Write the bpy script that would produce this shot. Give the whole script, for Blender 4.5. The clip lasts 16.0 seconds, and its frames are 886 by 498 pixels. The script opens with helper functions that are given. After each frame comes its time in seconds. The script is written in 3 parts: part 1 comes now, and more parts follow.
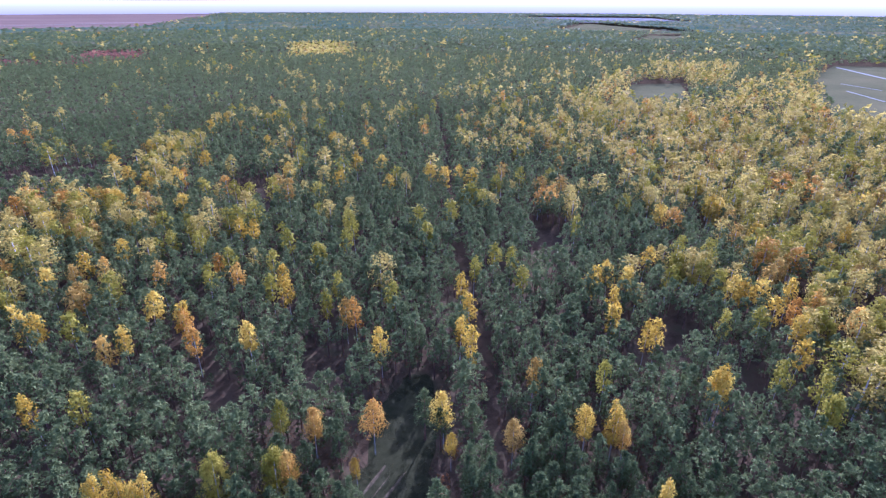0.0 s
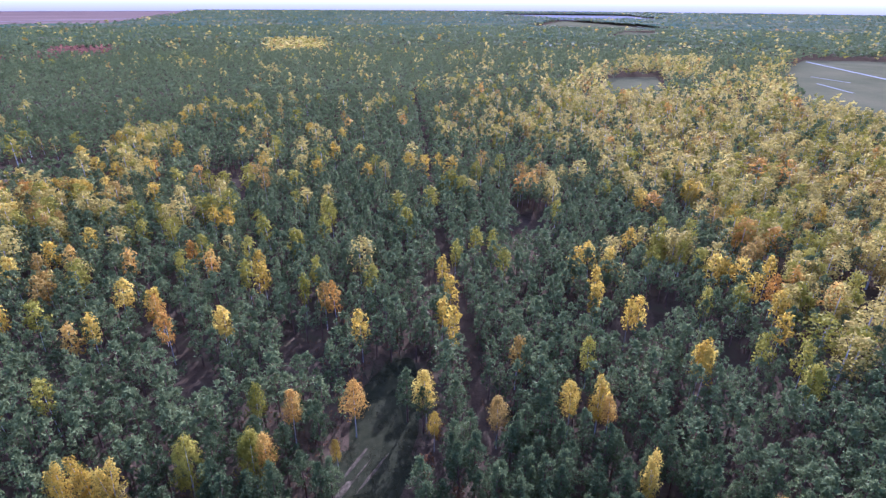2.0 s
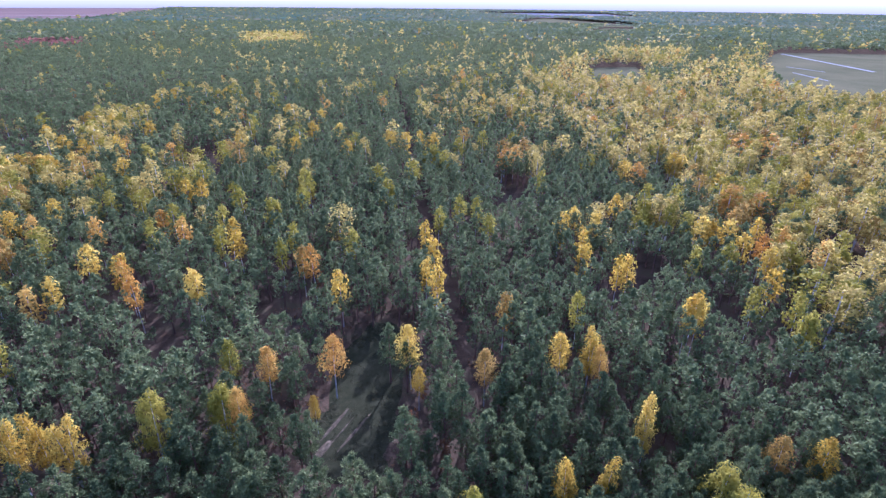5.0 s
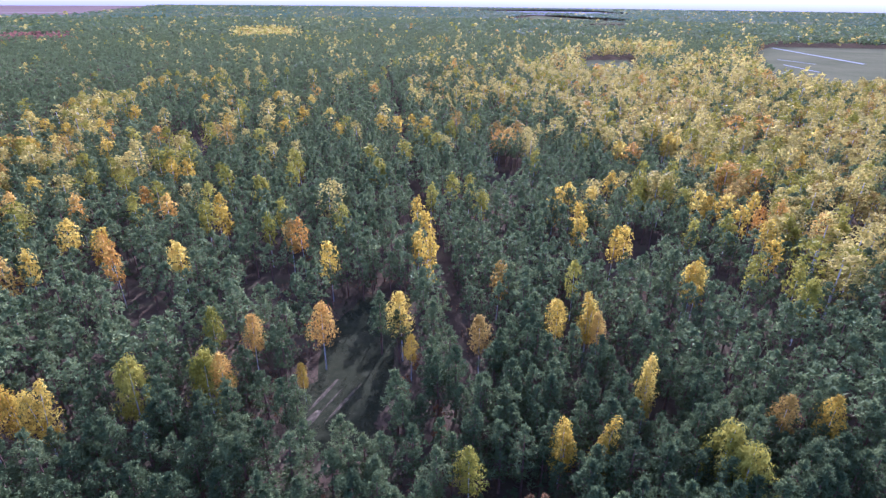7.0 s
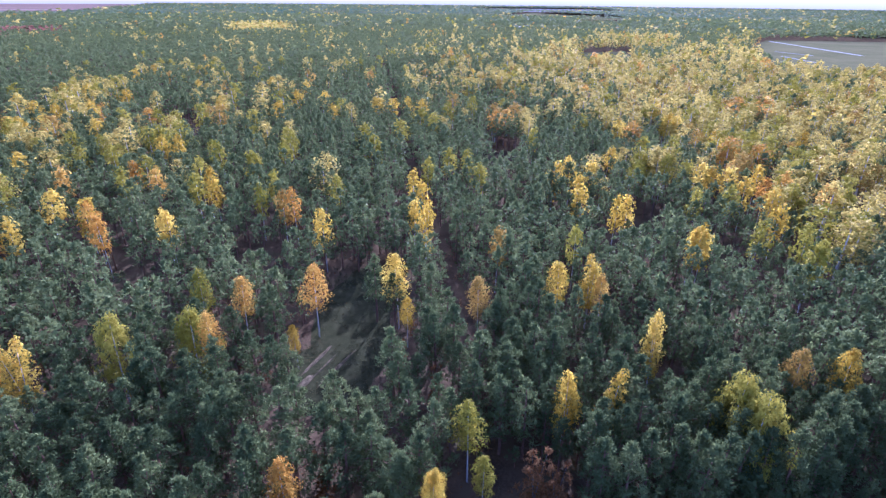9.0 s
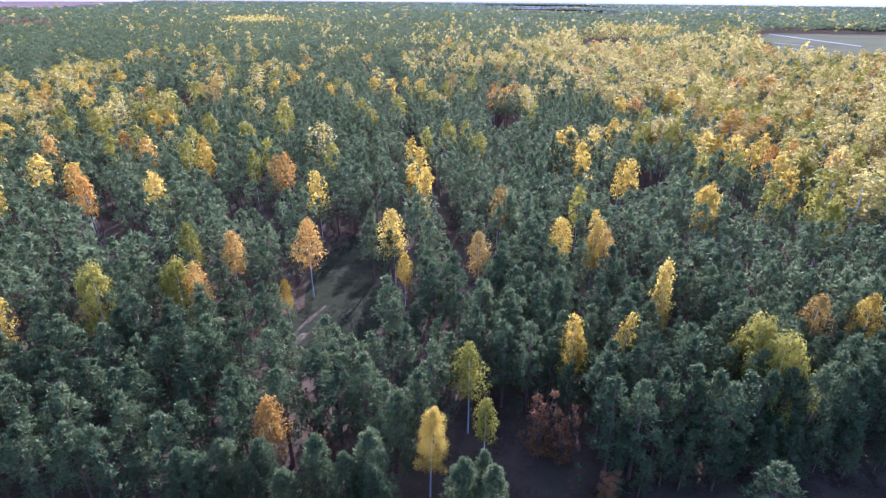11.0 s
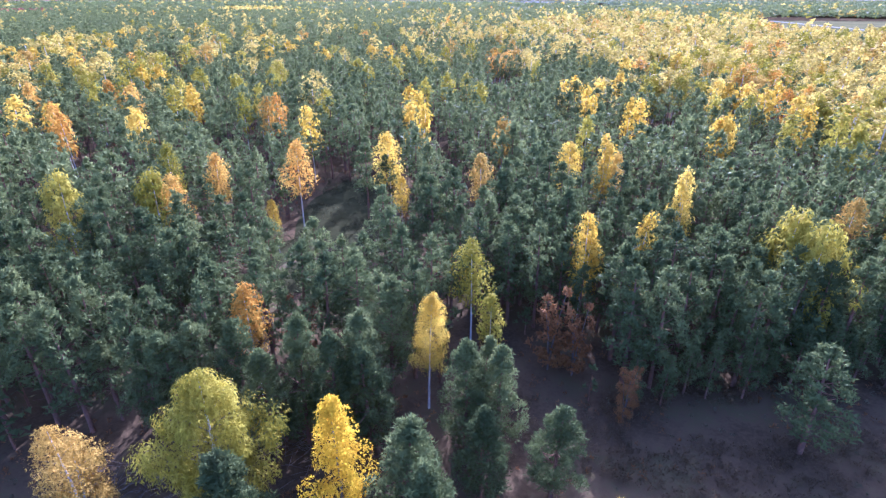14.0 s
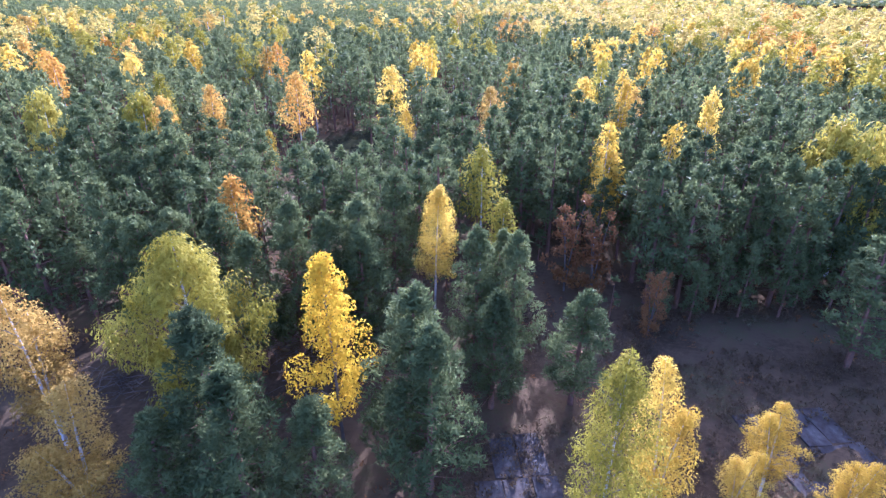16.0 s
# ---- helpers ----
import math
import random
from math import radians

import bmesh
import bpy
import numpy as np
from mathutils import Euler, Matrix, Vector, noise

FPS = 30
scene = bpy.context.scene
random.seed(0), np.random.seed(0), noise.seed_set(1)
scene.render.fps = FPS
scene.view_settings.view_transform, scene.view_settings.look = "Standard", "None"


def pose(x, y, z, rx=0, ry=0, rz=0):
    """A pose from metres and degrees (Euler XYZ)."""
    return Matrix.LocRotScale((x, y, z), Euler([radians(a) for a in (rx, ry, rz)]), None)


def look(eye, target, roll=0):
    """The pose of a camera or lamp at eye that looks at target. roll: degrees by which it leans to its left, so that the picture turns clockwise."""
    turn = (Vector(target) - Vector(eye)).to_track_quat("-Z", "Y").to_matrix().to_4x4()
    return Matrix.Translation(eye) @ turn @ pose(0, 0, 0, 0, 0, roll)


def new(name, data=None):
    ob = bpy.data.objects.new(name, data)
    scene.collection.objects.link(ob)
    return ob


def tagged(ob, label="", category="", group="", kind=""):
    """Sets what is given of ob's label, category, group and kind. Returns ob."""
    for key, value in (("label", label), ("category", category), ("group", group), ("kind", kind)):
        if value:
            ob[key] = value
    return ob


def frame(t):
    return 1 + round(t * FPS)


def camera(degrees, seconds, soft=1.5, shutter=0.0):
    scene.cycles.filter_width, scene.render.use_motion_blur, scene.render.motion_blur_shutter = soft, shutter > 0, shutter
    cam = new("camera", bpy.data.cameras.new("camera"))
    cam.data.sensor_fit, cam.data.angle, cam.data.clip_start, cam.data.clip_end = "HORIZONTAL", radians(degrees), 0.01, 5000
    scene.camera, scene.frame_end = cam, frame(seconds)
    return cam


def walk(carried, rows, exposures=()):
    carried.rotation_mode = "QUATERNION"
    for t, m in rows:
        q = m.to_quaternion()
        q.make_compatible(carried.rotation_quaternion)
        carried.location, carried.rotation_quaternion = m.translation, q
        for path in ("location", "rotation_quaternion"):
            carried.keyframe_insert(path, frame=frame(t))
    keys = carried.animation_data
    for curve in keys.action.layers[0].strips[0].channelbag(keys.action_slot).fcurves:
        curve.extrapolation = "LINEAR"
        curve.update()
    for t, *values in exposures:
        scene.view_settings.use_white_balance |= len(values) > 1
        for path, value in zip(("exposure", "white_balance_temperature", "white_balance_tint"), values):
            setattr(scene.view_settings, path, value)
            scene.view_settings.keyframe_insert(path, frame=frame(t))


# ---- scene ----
cam = camera(79.6, 16.0, soft=1.35)
METRES, EYE, TILT, LEAN, TURN, EXPOSURE = 56.0, 79.4, -24.8, -0.2, 0.0, 0.0
ROWS = [
    (0.0, 0.0, 0.0, 0.0, 0.0, 0.0, -0.0),
    (0.5, 0.0003, 0.0065, -0.0104, -0.6, -0.03, 0.22),
    (1.0, -0.0025, 0.0154, -0.0252, -1.22, -0.11, 0.45),
    (1.5, -0.0002, 0.0258, -0.0477, -1.65, -0.14, 0.65),
    (2.0, 0.0005, 0.0429, -0.076, -2.09, -0.16, 0.82),
    (2.5, -0.0003, 0.0551, -0.1006, -2.46, -0.16, 0.94),
    (3.0, 0.001, 0.0698, -0.1278, -2.82, -0.15, 1.06),
    (3.5, -0.0006, 0.0821, -0.1526, -3.12, -0.2, 1.16),
    (4.0, -0.001, 0.0957, -0.1802, -3.43, -0.22, 1.28),
    (6.5, 0.0012, 0.1628, -0.3129, -4.52, -0.32, 1.7),
    (7.0, 0.0024, 0.1772, -0.3393, -4.69, -0.36, 1.78),
    (7.5, 0.004, 0.1905, -0.3648, -4.79, -0.39, 1.88),
    (8.0, 0.0032, 0.2049, -0.393, -4.89, -0.41, 1.92),
    (10.5, 0.0033, 0.2777, -0.5381, -5.11, -0.58, 2.08),
    (11.0, 0.0031, 0.2927, -0.5697, -5.15, -0.6, 2.11),
    (11.5, 0.0038, 0.307, -0.5981, -5.16, -0.63, 2.11),
    (12.0, 0.0037, 0.3235, -0.6304, -5.14, -0.68, 2.13),
    (12.5, 0.0034, 0.3381, -0.6598, -5.12, -0.75, 2.12),
    (13.0, 0.0044, 0.3549, -0.6926, -5.04, -0.78, 2.14),
    (13.5, 0.0043, 0.37, -0.7219, -4.98, -0.82, 2.17),
    (14.0, 0.0051, 0.3873, -0.7536, -5.17, -0.9, 2.3),
    (14.5, 0.0037, 0.4015, -0.7832, -5.11, -0.98, 2.29),
    (15.0, 0.0037, 0.4188, -0.8187, -5.03, -1.06, 2.27),
    (15.5, 0.0034, 0.4364, -0.8515, -4.78, -1.16, 2.13),
    (16.0, 0.003, 0.4558, -0.889, -4.57, -1.29, 2.03),
]
walk(cam, [(t, pose(0, 0, EYE, TILT, LEAN, TURN) @ pose(METRES * x, METRES * y, METRES * z, 90 + pitch, roll, yaw)) for t, x, y, z, yaw, pitch, roll in ROWS],
     exposures=[(0.0, 1.45, 4250.0, 42.0), (8.0, 1.65, 4250.0, 41.0), (12.0, 1.95, 4300.0, 40.0), (16.0, 2.4, 4400.0, 40.0)])

# ---- sky and sun: a low autumn sun ahead and to the right, in thin haze ----
SUN_AZIMUTH, SUN_HEIGHT = 20.0, 24.5
world = bpy.data.worlds.new("autumn_sky")
scene.world = world
world.use_nodes = True
wn = world.node_tree
sky = wn.nodes.new("ShaderNodeTexSky")
sky.sky_type = "NISHITA"
sky.sun_disc = False
sky.sun_elevation = radians(SUN_HEIGHT)
sky.sun_rotation = radians(SUN_AZIMUTH)
sky.air_density, sky.dust_density, sky.ozone_density = 0.9, 3.5, 0.7
wn.nodes["Background"].inputs["Strength"].default_value = 0.15
wn.links.new(sky.outputs["Color"], wn.nodes["Background"].inputs["Color"])
sun_way = Vector((math.sin(radians(SUN_AZIMUTH)) * math.cos(radians(SUN_HEIGHT)), math.cos(radians(SUN_AZIMUTH)) * math.cos(radians(SUN_HEIGHT)), math.sin(radians(SUN_HEIGHT))))
sun_data = bpy.data.lights.new("sun", "SUN")
sun_data.energy, sun_data.angle, sun_data.color = 4.2, radians(0.6), (1.0, 0.93, 0.84)
sun = new("sun", sun_data)
sun.matrix_world = look(sun_way * 300, (0, 0, 0))


# ---- materials ----
def material(name):
    m = bpy.data.materials.new(name)
    m.use_nodes = True
    m.node_tree.nodes.clear()
    return m, m.node_tree.nodes, m.node_tree.links


def ramp_node(nodes, stops):
    r = nodes.new("ShaderNodeValToRGB")
    while len(r.color_ramp.elements) < len(stops):
        r.color_ramp.elements.new(0.5)
    for e, (p, col) in zip(r.color_ramp.elements, stops):
        e.position, e.color = p, (*col, 1)
    return r


def noise_node(nodes, links, scale, detail=4.0, coords=None, rough=0.6):
    n = nodes.new("ShaderNodeTexNoise")
    n.inputs["Scale"].default_value, n.inputs["Detail"].default_value, n.inputs["Roughness"].default_value = scale, detail, rough
    if coords is not None:
        links.new(coords, n.inputs["Vector"])
    return n


def mix_colour(nodes, links, kind, fac, a, b):
    m = nodes.new("ShaderNodeMix")
    m.data_type, m.blend_type = "RGBA", kind
    for sock, val in ((m.inputs["Factor"], fac), (m.inputs["A"], a), (m.inputs["B"], b)):
        if isinstance(val, (int, float)):
            sock.default_value = val
        elif isinstance(val, tuple):
            sock.default_value = (*val, 1)
        else:
            links.new(val, sock)
    return m.outputs["Result"]


def foliage(name, shades, through_light, sheen=0.03, patch=0.35, leaf_to_leaf=0.25):
    """Leaves or needles: every leaf, every tree and every few metres of wood a little different; light passes through them."""
    m, n, l = material(name)
    geo, info = n.new("ShaderNodeNewGeometry"), n.new("ShaderNodeObjectInfo")
    big = noise_node(n, l, patch, 2.0, geo.outputs["Position"])
    add = n.new("ShaderNodeMath")
    add.operation = "MULTIPLY_ADD"
    l.new(geo.outputs["Random Per Island"], add.inputs[0])
    add.inputs[1].default_value = leaf_to_leaf
    l.new(big.outputs["Fac"], add.inputs[2])
    add2 = n.new("ShaderNodeMath")
    add2.operation = "MULTIPLY_ADD"
    l.new(info.outputs["Random"], add2.inputs[0])
    add2.inputs[1].default_value = 0.4
    l.new(add.outputs[0], add2.inputs[2])
    fit_range = n.new("ShaderNodeMapRange")
    fit_range.inputs["From Min"].default_value, fit_range.inputs["From Max"].default_value = 0.42, 1.05
    l.new(add2.outputs[0], fit_range.inputs["Value"])
    r = ramp_node(n, [(i / (len(shades) - 1), s) for i, s in enumerate(shades)])
    l.new(fit_range.outputs["Result"], r.inputs["Fac"])
    p = n.new("ShaderNodeBsdfPrincipled")
    l.new(r.outputs["Color"], p.inputs["Base Color"])
    p.inputs["Roughness"].default_value = 0.65
    p.inputs["Specular IOR Level"].default_value = sheen
    tr = n.new("ShaderNodeBsdfTranslucent")
    l.new(r.outputs["Color"], tr.inputs["Color"])
    mx = n.new("ShaderNodeMixShader")
    mx.inputs["Fac"].default_value = through_light
    l.new(p.outputs[0], mx.inputs[1])
    l.new(tr.outputs[0], mx.inputs[2])
    out = n.new("ShaderNodeOutputMaterial")
    l.new(mx.outputs[0], out.inputs["Surface"])
    return m


def surface(name, stops, scale, fine, rough=0.9, bump=0.3, stretch=(1, 1, 1), random_tone=0.0):
    """A plain rough surface: a colour ramp over two scales of noise, and fine relief."""
    m, n, l = material(name)
    tc = n.new("ShaderNodeTexCoord")
    mp = n.new("ShaderNodeMapping")
    mp.inputs["Scale"].default_value = stretch
    l.new(tc.outputs["Object"], mp.inputs["Vector"])
    a = noise_node(n, l, scale, 5.0, mp.outputs["Vector"])
    b = noise_node(n, l, fine, 6.0, mp.outputs["Vector"], 0.7)
    both = n.new("ShaderNodeMath")
    both.operation = "MULTIPLY_ADD"
    l.new(b.outputs["Fac"], both.inputs[0])
    both.inputs[1].default_value = 0.6
    l.new(a.outputs["Fac"], both.inputs[2])
    fr = n.new("ShaderNodeMapRange")
    fr.inputs["From Min"].default_value, fr.inputs["From Max"].default_value = 0.5, 1.1
    l.new(both.outputs[0], fr.inputs["Value"])
    r = ramp_node(n, stops)
    l.new(fr.outputs["Result"], r.inputs["Fac"])
    col = r.outputs["Color"]
    if random_tone:
        info = n.new("ShaderNodeObjectInfo")
        hsv = n.new("ShaderNodeHueSaturation")
        vr = n.new("ShaderNodeMapRange")
        vr.inputs["To Min"].default_value, vr.inputs["To Max"].default_value = 1 - random_tone, 1 + random_tone
        l.new(info.outputs["Random"], vr.inputs["Value"])
        l.new(vr.outputs["Result"], hsv.inputs["Value"])
        l.new(col, hsv.inputs["Color"])
        col = hsv.outputs["Color"]
    p = n.new("ShaderNodeBsdfPrincipled")
    l.new(col, p.inputs["Base Color"])
    p.inputs["Roughness"].default_value = rough
    p.inputs["Specular IOR Level"].default_value = 0.0
    bp = n.new("ShaderNodeBump")
    bp.inputs["Strength"].default_value, bp.inputs["Distance"].default_value = bump, 0.05
    l.new(b.outputs["Fac"], bp.inputs["Height"])
    l.new(bp.outputs["Normal"], p.inputs["Normal"])
    out = n.new("ShaderNodeOutputMaterial")
    l.new(p.outputs[0], out.inputs["Surface"])
    return m


NEEDLES = foliage("pine_needles", [(0.053, 0.066, 0.024), (0.083, 0.1, 0.034), (0.116, 0.134, 0.044), (0.158, 0.171, 0.058)], 0.34, sheen=0.02, patch=0.3, leaf_to_leaf=0.14)
GOLD_LEAVES = foliage("golden_leaves", [(0.29, 0.185, 0.016), (0.41, 0.27, 0.022), (0.51, 0.345, 0.032), (0.59, 0.43, 0.06)], 0.5)
YELLOW_LEAVES = foliage("bright_yellow_leaves", [(0.4, 0.25, 0.008), (0.56, 0.37, 0.012), (0.66, 0.46, 0.02)], 0.45)
LIME_LEAVES = foliage("yellow_green_leaves", [(0.16, 0.14, 0.012), (0.235, 0.2, 0.018), (0.315, 0.26, 0.026), (0.4, 0.325, 0.04)], 0.32)
TAN_LEAVES = foliage("tan_leaves", [(0.2, 0.118, 0.02), (0.28, 0.17, 0.027), (0.36, 0.225, 0.038), (0.42, 0.275, 0.055)], 0.38)
ORANGE_LEAVES = foliage("orange_leaves", [(0.28, 0.13, 0.015), (0.4, 0.2, 0.025), (0.5, 0.28, 0.04), (0.54, 0.35, 0.06)], 0.45)
RUST_LEAVES = foliage("rust_leaves", [(0.1, 0.05, 0.018), (0.15, 0.072, 0.025), (0.21, 0.1, 0.033), (0.27, 0.14, 0.045)], 0.3)
RED_LEAVES = foliage("dark_red_leaves", [(0.13, 0.06, 0.04), (0.18, 0.08, 0.05), (0.23, 0.1, 0.06), (0.27, 0.15, 0.07)], 0.35)
DISTANT_LEAVES = foliage("golden_birch_leaves", [(0.26, 0.195, 0.04), (0.37, 0.28, 0.053), (0.47, 0.36, 0.07), (0.56, 0.44, 0.105)], 0.45, patch=0.3)
PINE_BARK = surface("pine_bark", [(0.0, (0.07, 0.045, 0.035)), (0.5, (0.16, 0.09, 0.06)), (1.0, (0.28, 0.15, 0.09))], 1.5, 12.0, stretch=(1, 1, 0.3))
BIRCH_BARK = surface("birch_bark", [(0.0, (0.06, 0.055, 0.05)), (0.35, (0.4, 0.37, 0.34)), (1.0, (0.66, 0.63, 0.58))], 2.0, 7.0, stretch=(0.6, 0.6, 2.5))
BRUSHWOOD = surface("dry_brushwood", [(0.0, (0.05, 0.04, 0.03)), (1.0, (0.2, 0.155, 0.11))], 1.0, 8.0)
GREY_BARK = surface("grey_bark", [(0.0, (0.07, 0.06, 0.05)), (1.0, (0.2, 0.17, 0.14))], 2.0, 9.0, stretch=(1, 1, 0.3))
FLOOR = surface("forest_floor", [(0.0, (0.03, 0.02, 0.011)), (0.3, (0.06, 0.041, 0.022)), (0.55, (0.09, 0.06, 0.032)), (0.8, (0.078, 0.064, 0.028)), (1.0, (0.125, 0.086, 0.048))], 0.16, 3.2, bump=1.0)
SAND = surface("sandy_track_sun_streaks", [(0.0, (0.04, 0.03, 0.016)), (0.5, (0.085, 0.064, 0.036)), (1.0, (0.19, 0.148, 0.085))], 0.9, 2.2, bump=0.8)
GRASS = surface("dry_grass", [(0.0, (0.02, 0.02, 0.009)), (0.5, (0.034, 0.033, 0.014)), (1.0, (0.055, 0.05, 0.024))], 0.5, 6.0, bump=0.8)
CONCRETE = surface("old_concrete", [(0.0, (0.035, 0.025, 0.017)), (0.4, (0.062, 0.05, 0.04)), (0.75, (0.085, 0.074, 0.062)), (1.0, (0.125, 0.112, 0.098))], 0.8, 3.0, rough=0.95, bump=0.8, random_tone=0.2)
PEAT = surface("bare_peat_field", [(0.0, (0.11, 0.07, 0.05)), (0.5, (0.15, 0.1, 0.07)), (1.0, (0.2, 0.14, 0.1))], 0.004, 0.05, stretch=(0.3, 1, 1))
PALE_EARTH = surface("pale_earth", [(0.0, (0.13, 0.12, 0.11)), (1.0, (0.22, 0.2, 0.18))], 0.01, 0.2)
MEADOW = surface("pale_meadow", [(0.0, (0.075, 0.07, 0.03)), (0.5, (0.105, 0.095, 0.042)), (1.0, (0.14, 0.118, 0.055))], 0.015, 0.3)
PLASTIC = surface("white_crop_cover", [(0.0, (0.2, 0.19, 0.165)), (1.0, (0.28, 0.265, 0.235))], 0.05, 0.8, rough=0.5)
# Bluer than the needles: a little distance haze mixed into the canopy colour.
HAZED_FAR_WOOD = foliage("hazed_far_wood_canopy", [(0.05, 0.095, 0.065), (0.07, 0.12, 0.075), (0.1, 0.14, 0.08), (0.2, 0.17, 0.08)], 0.4, sheen=0.0, patch=0.006)


# ---- mesh helpers ----
def mesh_of(name, verts, faces, mats, which=None):
    """A mesh from arrays: vertices (n, 3), triangles (m, 3), its materials, and each triangle's material number."""
    me = bpy.data.meshes.new(name)
    verts, faces = np.asarray(verts, np.float32), np.asarray(faces, np.int32)
    me.vertices.add(len(verts))
    me.vertices.foreach_set("co", verts.ravel())
    me.loops.add(faces.size)
    me.loops.foreach_set("vertex_index", faces.ravel())
    me.polygons.add(len(faces))
    me.polygons.foreach_set("loop_start", np.arange(0, faces.size, 3, dtype=np.int32))
    for mt in mats:
        me.materials.append(mt)
    if which is not None:
        me.polygons.foreach_set("material_index", np.asarray(which, np.int32))
    me.update(calc_edges=True)
    return me


def part(name, bm, mat, parent=None, label=""):
    """One bmesh as one mesh object under a thing or a part."""
    me = bpy.data.meshes.new(name)
    bm.to_mesh(me)
    bm.free()
    me.materials.append(mat)
    ob = new(name, me)
    ob.parent = parent
    return tagged(ob, label)


def tube(points, radii, sides):
    """A tapered, bent tube along points: arrays of vertices and triangles."""
    v, f = [], []
    for i, (p, r) in enumerate(zip(points, radii)):
        p = np.asarray(p, float)
        d = np.asarray(points[min(i + 1, len(points) - 1)], float) - np.asarray(points[max(i - 1, 0)], float)
        d /= np.linalg.norm(d) + 1e-9
        a = np.cross(d, (0.31, 0.95, 0.05))
        a /= np.linalg.norm(a) + 1e-9
        b = np.cross(d, a)
        for k in range(sides):
            w = 2 * math.pi * k / sides
            v.append(p + r * (math.cos(w) * a + math.sin(w) * b))
    for i in range(len(points) - 1):
        for k in range(sides):
            q, s = i * sides + k, i * sides + (k + 1) % sides
            f += [(q, s, s + sides), (q, s + sides, q + sides)]
    return np.array(v), np.array(f)


def join(pieces):
    v, f, n = [], [], 0
    for a, b in pieces:
        v.append(a)
        f.append(b + n)
        n += len(a)
    return np.concatenate(v), np.concatenate(f)


def tufts(rng, centres, radii, count, length, width, rise, droop=0.0, spread=0.8):
    """Puffs of pointed sprays that lie like scales round the centres; rise turns them up, droop lets them hang. Returns loose triangles (m, 3, 3)."""
    out = []
    for c, r in zip(centres, radii):
        d = rng.normal(size=(count, 3)) + np.array((0, 0, 0.35))
        d /= np.linalg.norm(d, axis=1)[:, None]
        depth = np.where(rng.uniform(size=(count, 1)) < 0.25, rng.uniform(0.3, 0.8, (count, 1)), rng.uniform(0.8, 1.08, (count, 1)))
        start = np.asarray(c) + d * r * depth
        lie = rng.normal(size=(count, 3)) * 0.6 + np.array((0, 0, rise - droop))
        lie -= d * (lie * d).sum(1)[:, None]
        lie /= np.linalg.norm(lie, axis=1)[:, None] + 1e-9
        way = lie + d * rng.uniform(0.1, spread, (count, 1)) * (0.4 if droop > 0.8 else 1.0) - np.array((0, 0, 0.5 * droop))
        way /= np.linalg.norm(way, axis=1)[:, None]
        side = np.cross(way, d) + rng.normal(size=(count, 3)) * 0.25
        side /= np.linalg.norm(side, axis=1)[:, None] + 1e-9
        ln, wd = length * rng.uniform(0.6, 1.3, (count, 1)), width * rng.uniform(0.6, 1.3, (count, 1))
        out.append(np.stack([start - side * wd, start + side * wd, start + way * ln], 1))
    return np.concatenate(out)


def loose(tris):
    return tris.reshape(-1, 3), np.arange(len(tris) * 3).reshape(-1, 3)


# ---- tree shapes, each for a tree ten metres high that is scaled to its height ----
def pine_shape(seed, whorls, arms, count, length, width, limbs=True, low=None, puff=1.0):
    """A young Scots pine: whorls of rising boughs that shorten to a pointed leader. low: where the green crown begins, as a share of the height."""
    rng = np.random.default_rng(seed)
    lean = rng.normal(size=2) * 0.22
    base = rng.uniform(0.22, 0.4) if low is None else low + rng.uniform(-0.04, 0.06)
    wide = rng.uniform(1.45, 1.85)
    axis = lambda z: np.array((lean[0] * (z / 10) ** 2, lean[1] * (z / 10) ** 2, z))
    wood = [tube([axis(z) for z in (-0.3, 1.0, 3.5, 6.0, 8.0, 9.4)], [0.17, 0.14, 0.115, 0.085, 0.05, 0.015], 7 if limbs else 3)]
    centres, radii = [], []
    for i in range(whorls):
        u = (i + rng.uniform(0.2, 0.8)) / whorls
        z = 10 * (base + (0.94 - base) * u)
        spread = wide * min(1.0, 0.6 + 2.0 * u) * (1.0 - u) ** (0.78 if low is not None and limbs else 0.66) + 0.12
        first = rng.uniform(0, 6.28)
        for k in range(arms):
            if rng.uniform() < 0.1:
                continue
            a = first + 2 * math.pi * k / arms + rng.uniform(-0.4, 0.4)
            ln = spread * (rng.uniform(0.75, 1.2) if rng.uniform() < 0.66 else rng.uniform(0.25, 0.6))
            d = np.array((math.cos(a), math.sin(a), rng.uniform(0.05, 0.5) + 0.35 * u)) * ln
            root = axis(z - 0.35 * d[2])
            centres.append(root + d)
            radii.append(puff * rng.uniform(0.34, 0.52) * (1.0 - 0.42 * u))
            if limbs and k % 2 == 0:
                wood.append(tube([root, root + d * 0.5 + np.array((0, 0, -0.04)), root + d * 0.92], [0.04, 0.026, 0.01], 3))
    for z, r in ((9.1, 0.24), (9.55, 0.18)):
        centres.append(axis(z))
        radii.append(r * puff)
    if limbs:
        for k in range(7):
            z, a = rng.uniform(1.0, 10 * base), rng.uniform(0, 6.28)
            ln = rng.uniform(0.4, 1.1)
            wood.append(tube([axis(z), axis(z) + np.array((math.cos(a) * ln, math.sin(a) * ln, rng.uniform(-0.1, 0.15)))], [0.025, 0.008], 3))
    return join([w for i, w in enumerate(wood) if i % 4 != 2]), [w for i, w in enumerate(wood) if i % 4 == 2][:9] if limbs else [], loose(tufts(rng, centres, radii, count, length, width, 0.85, 0.0, 0.9 if limbs else 0.6))


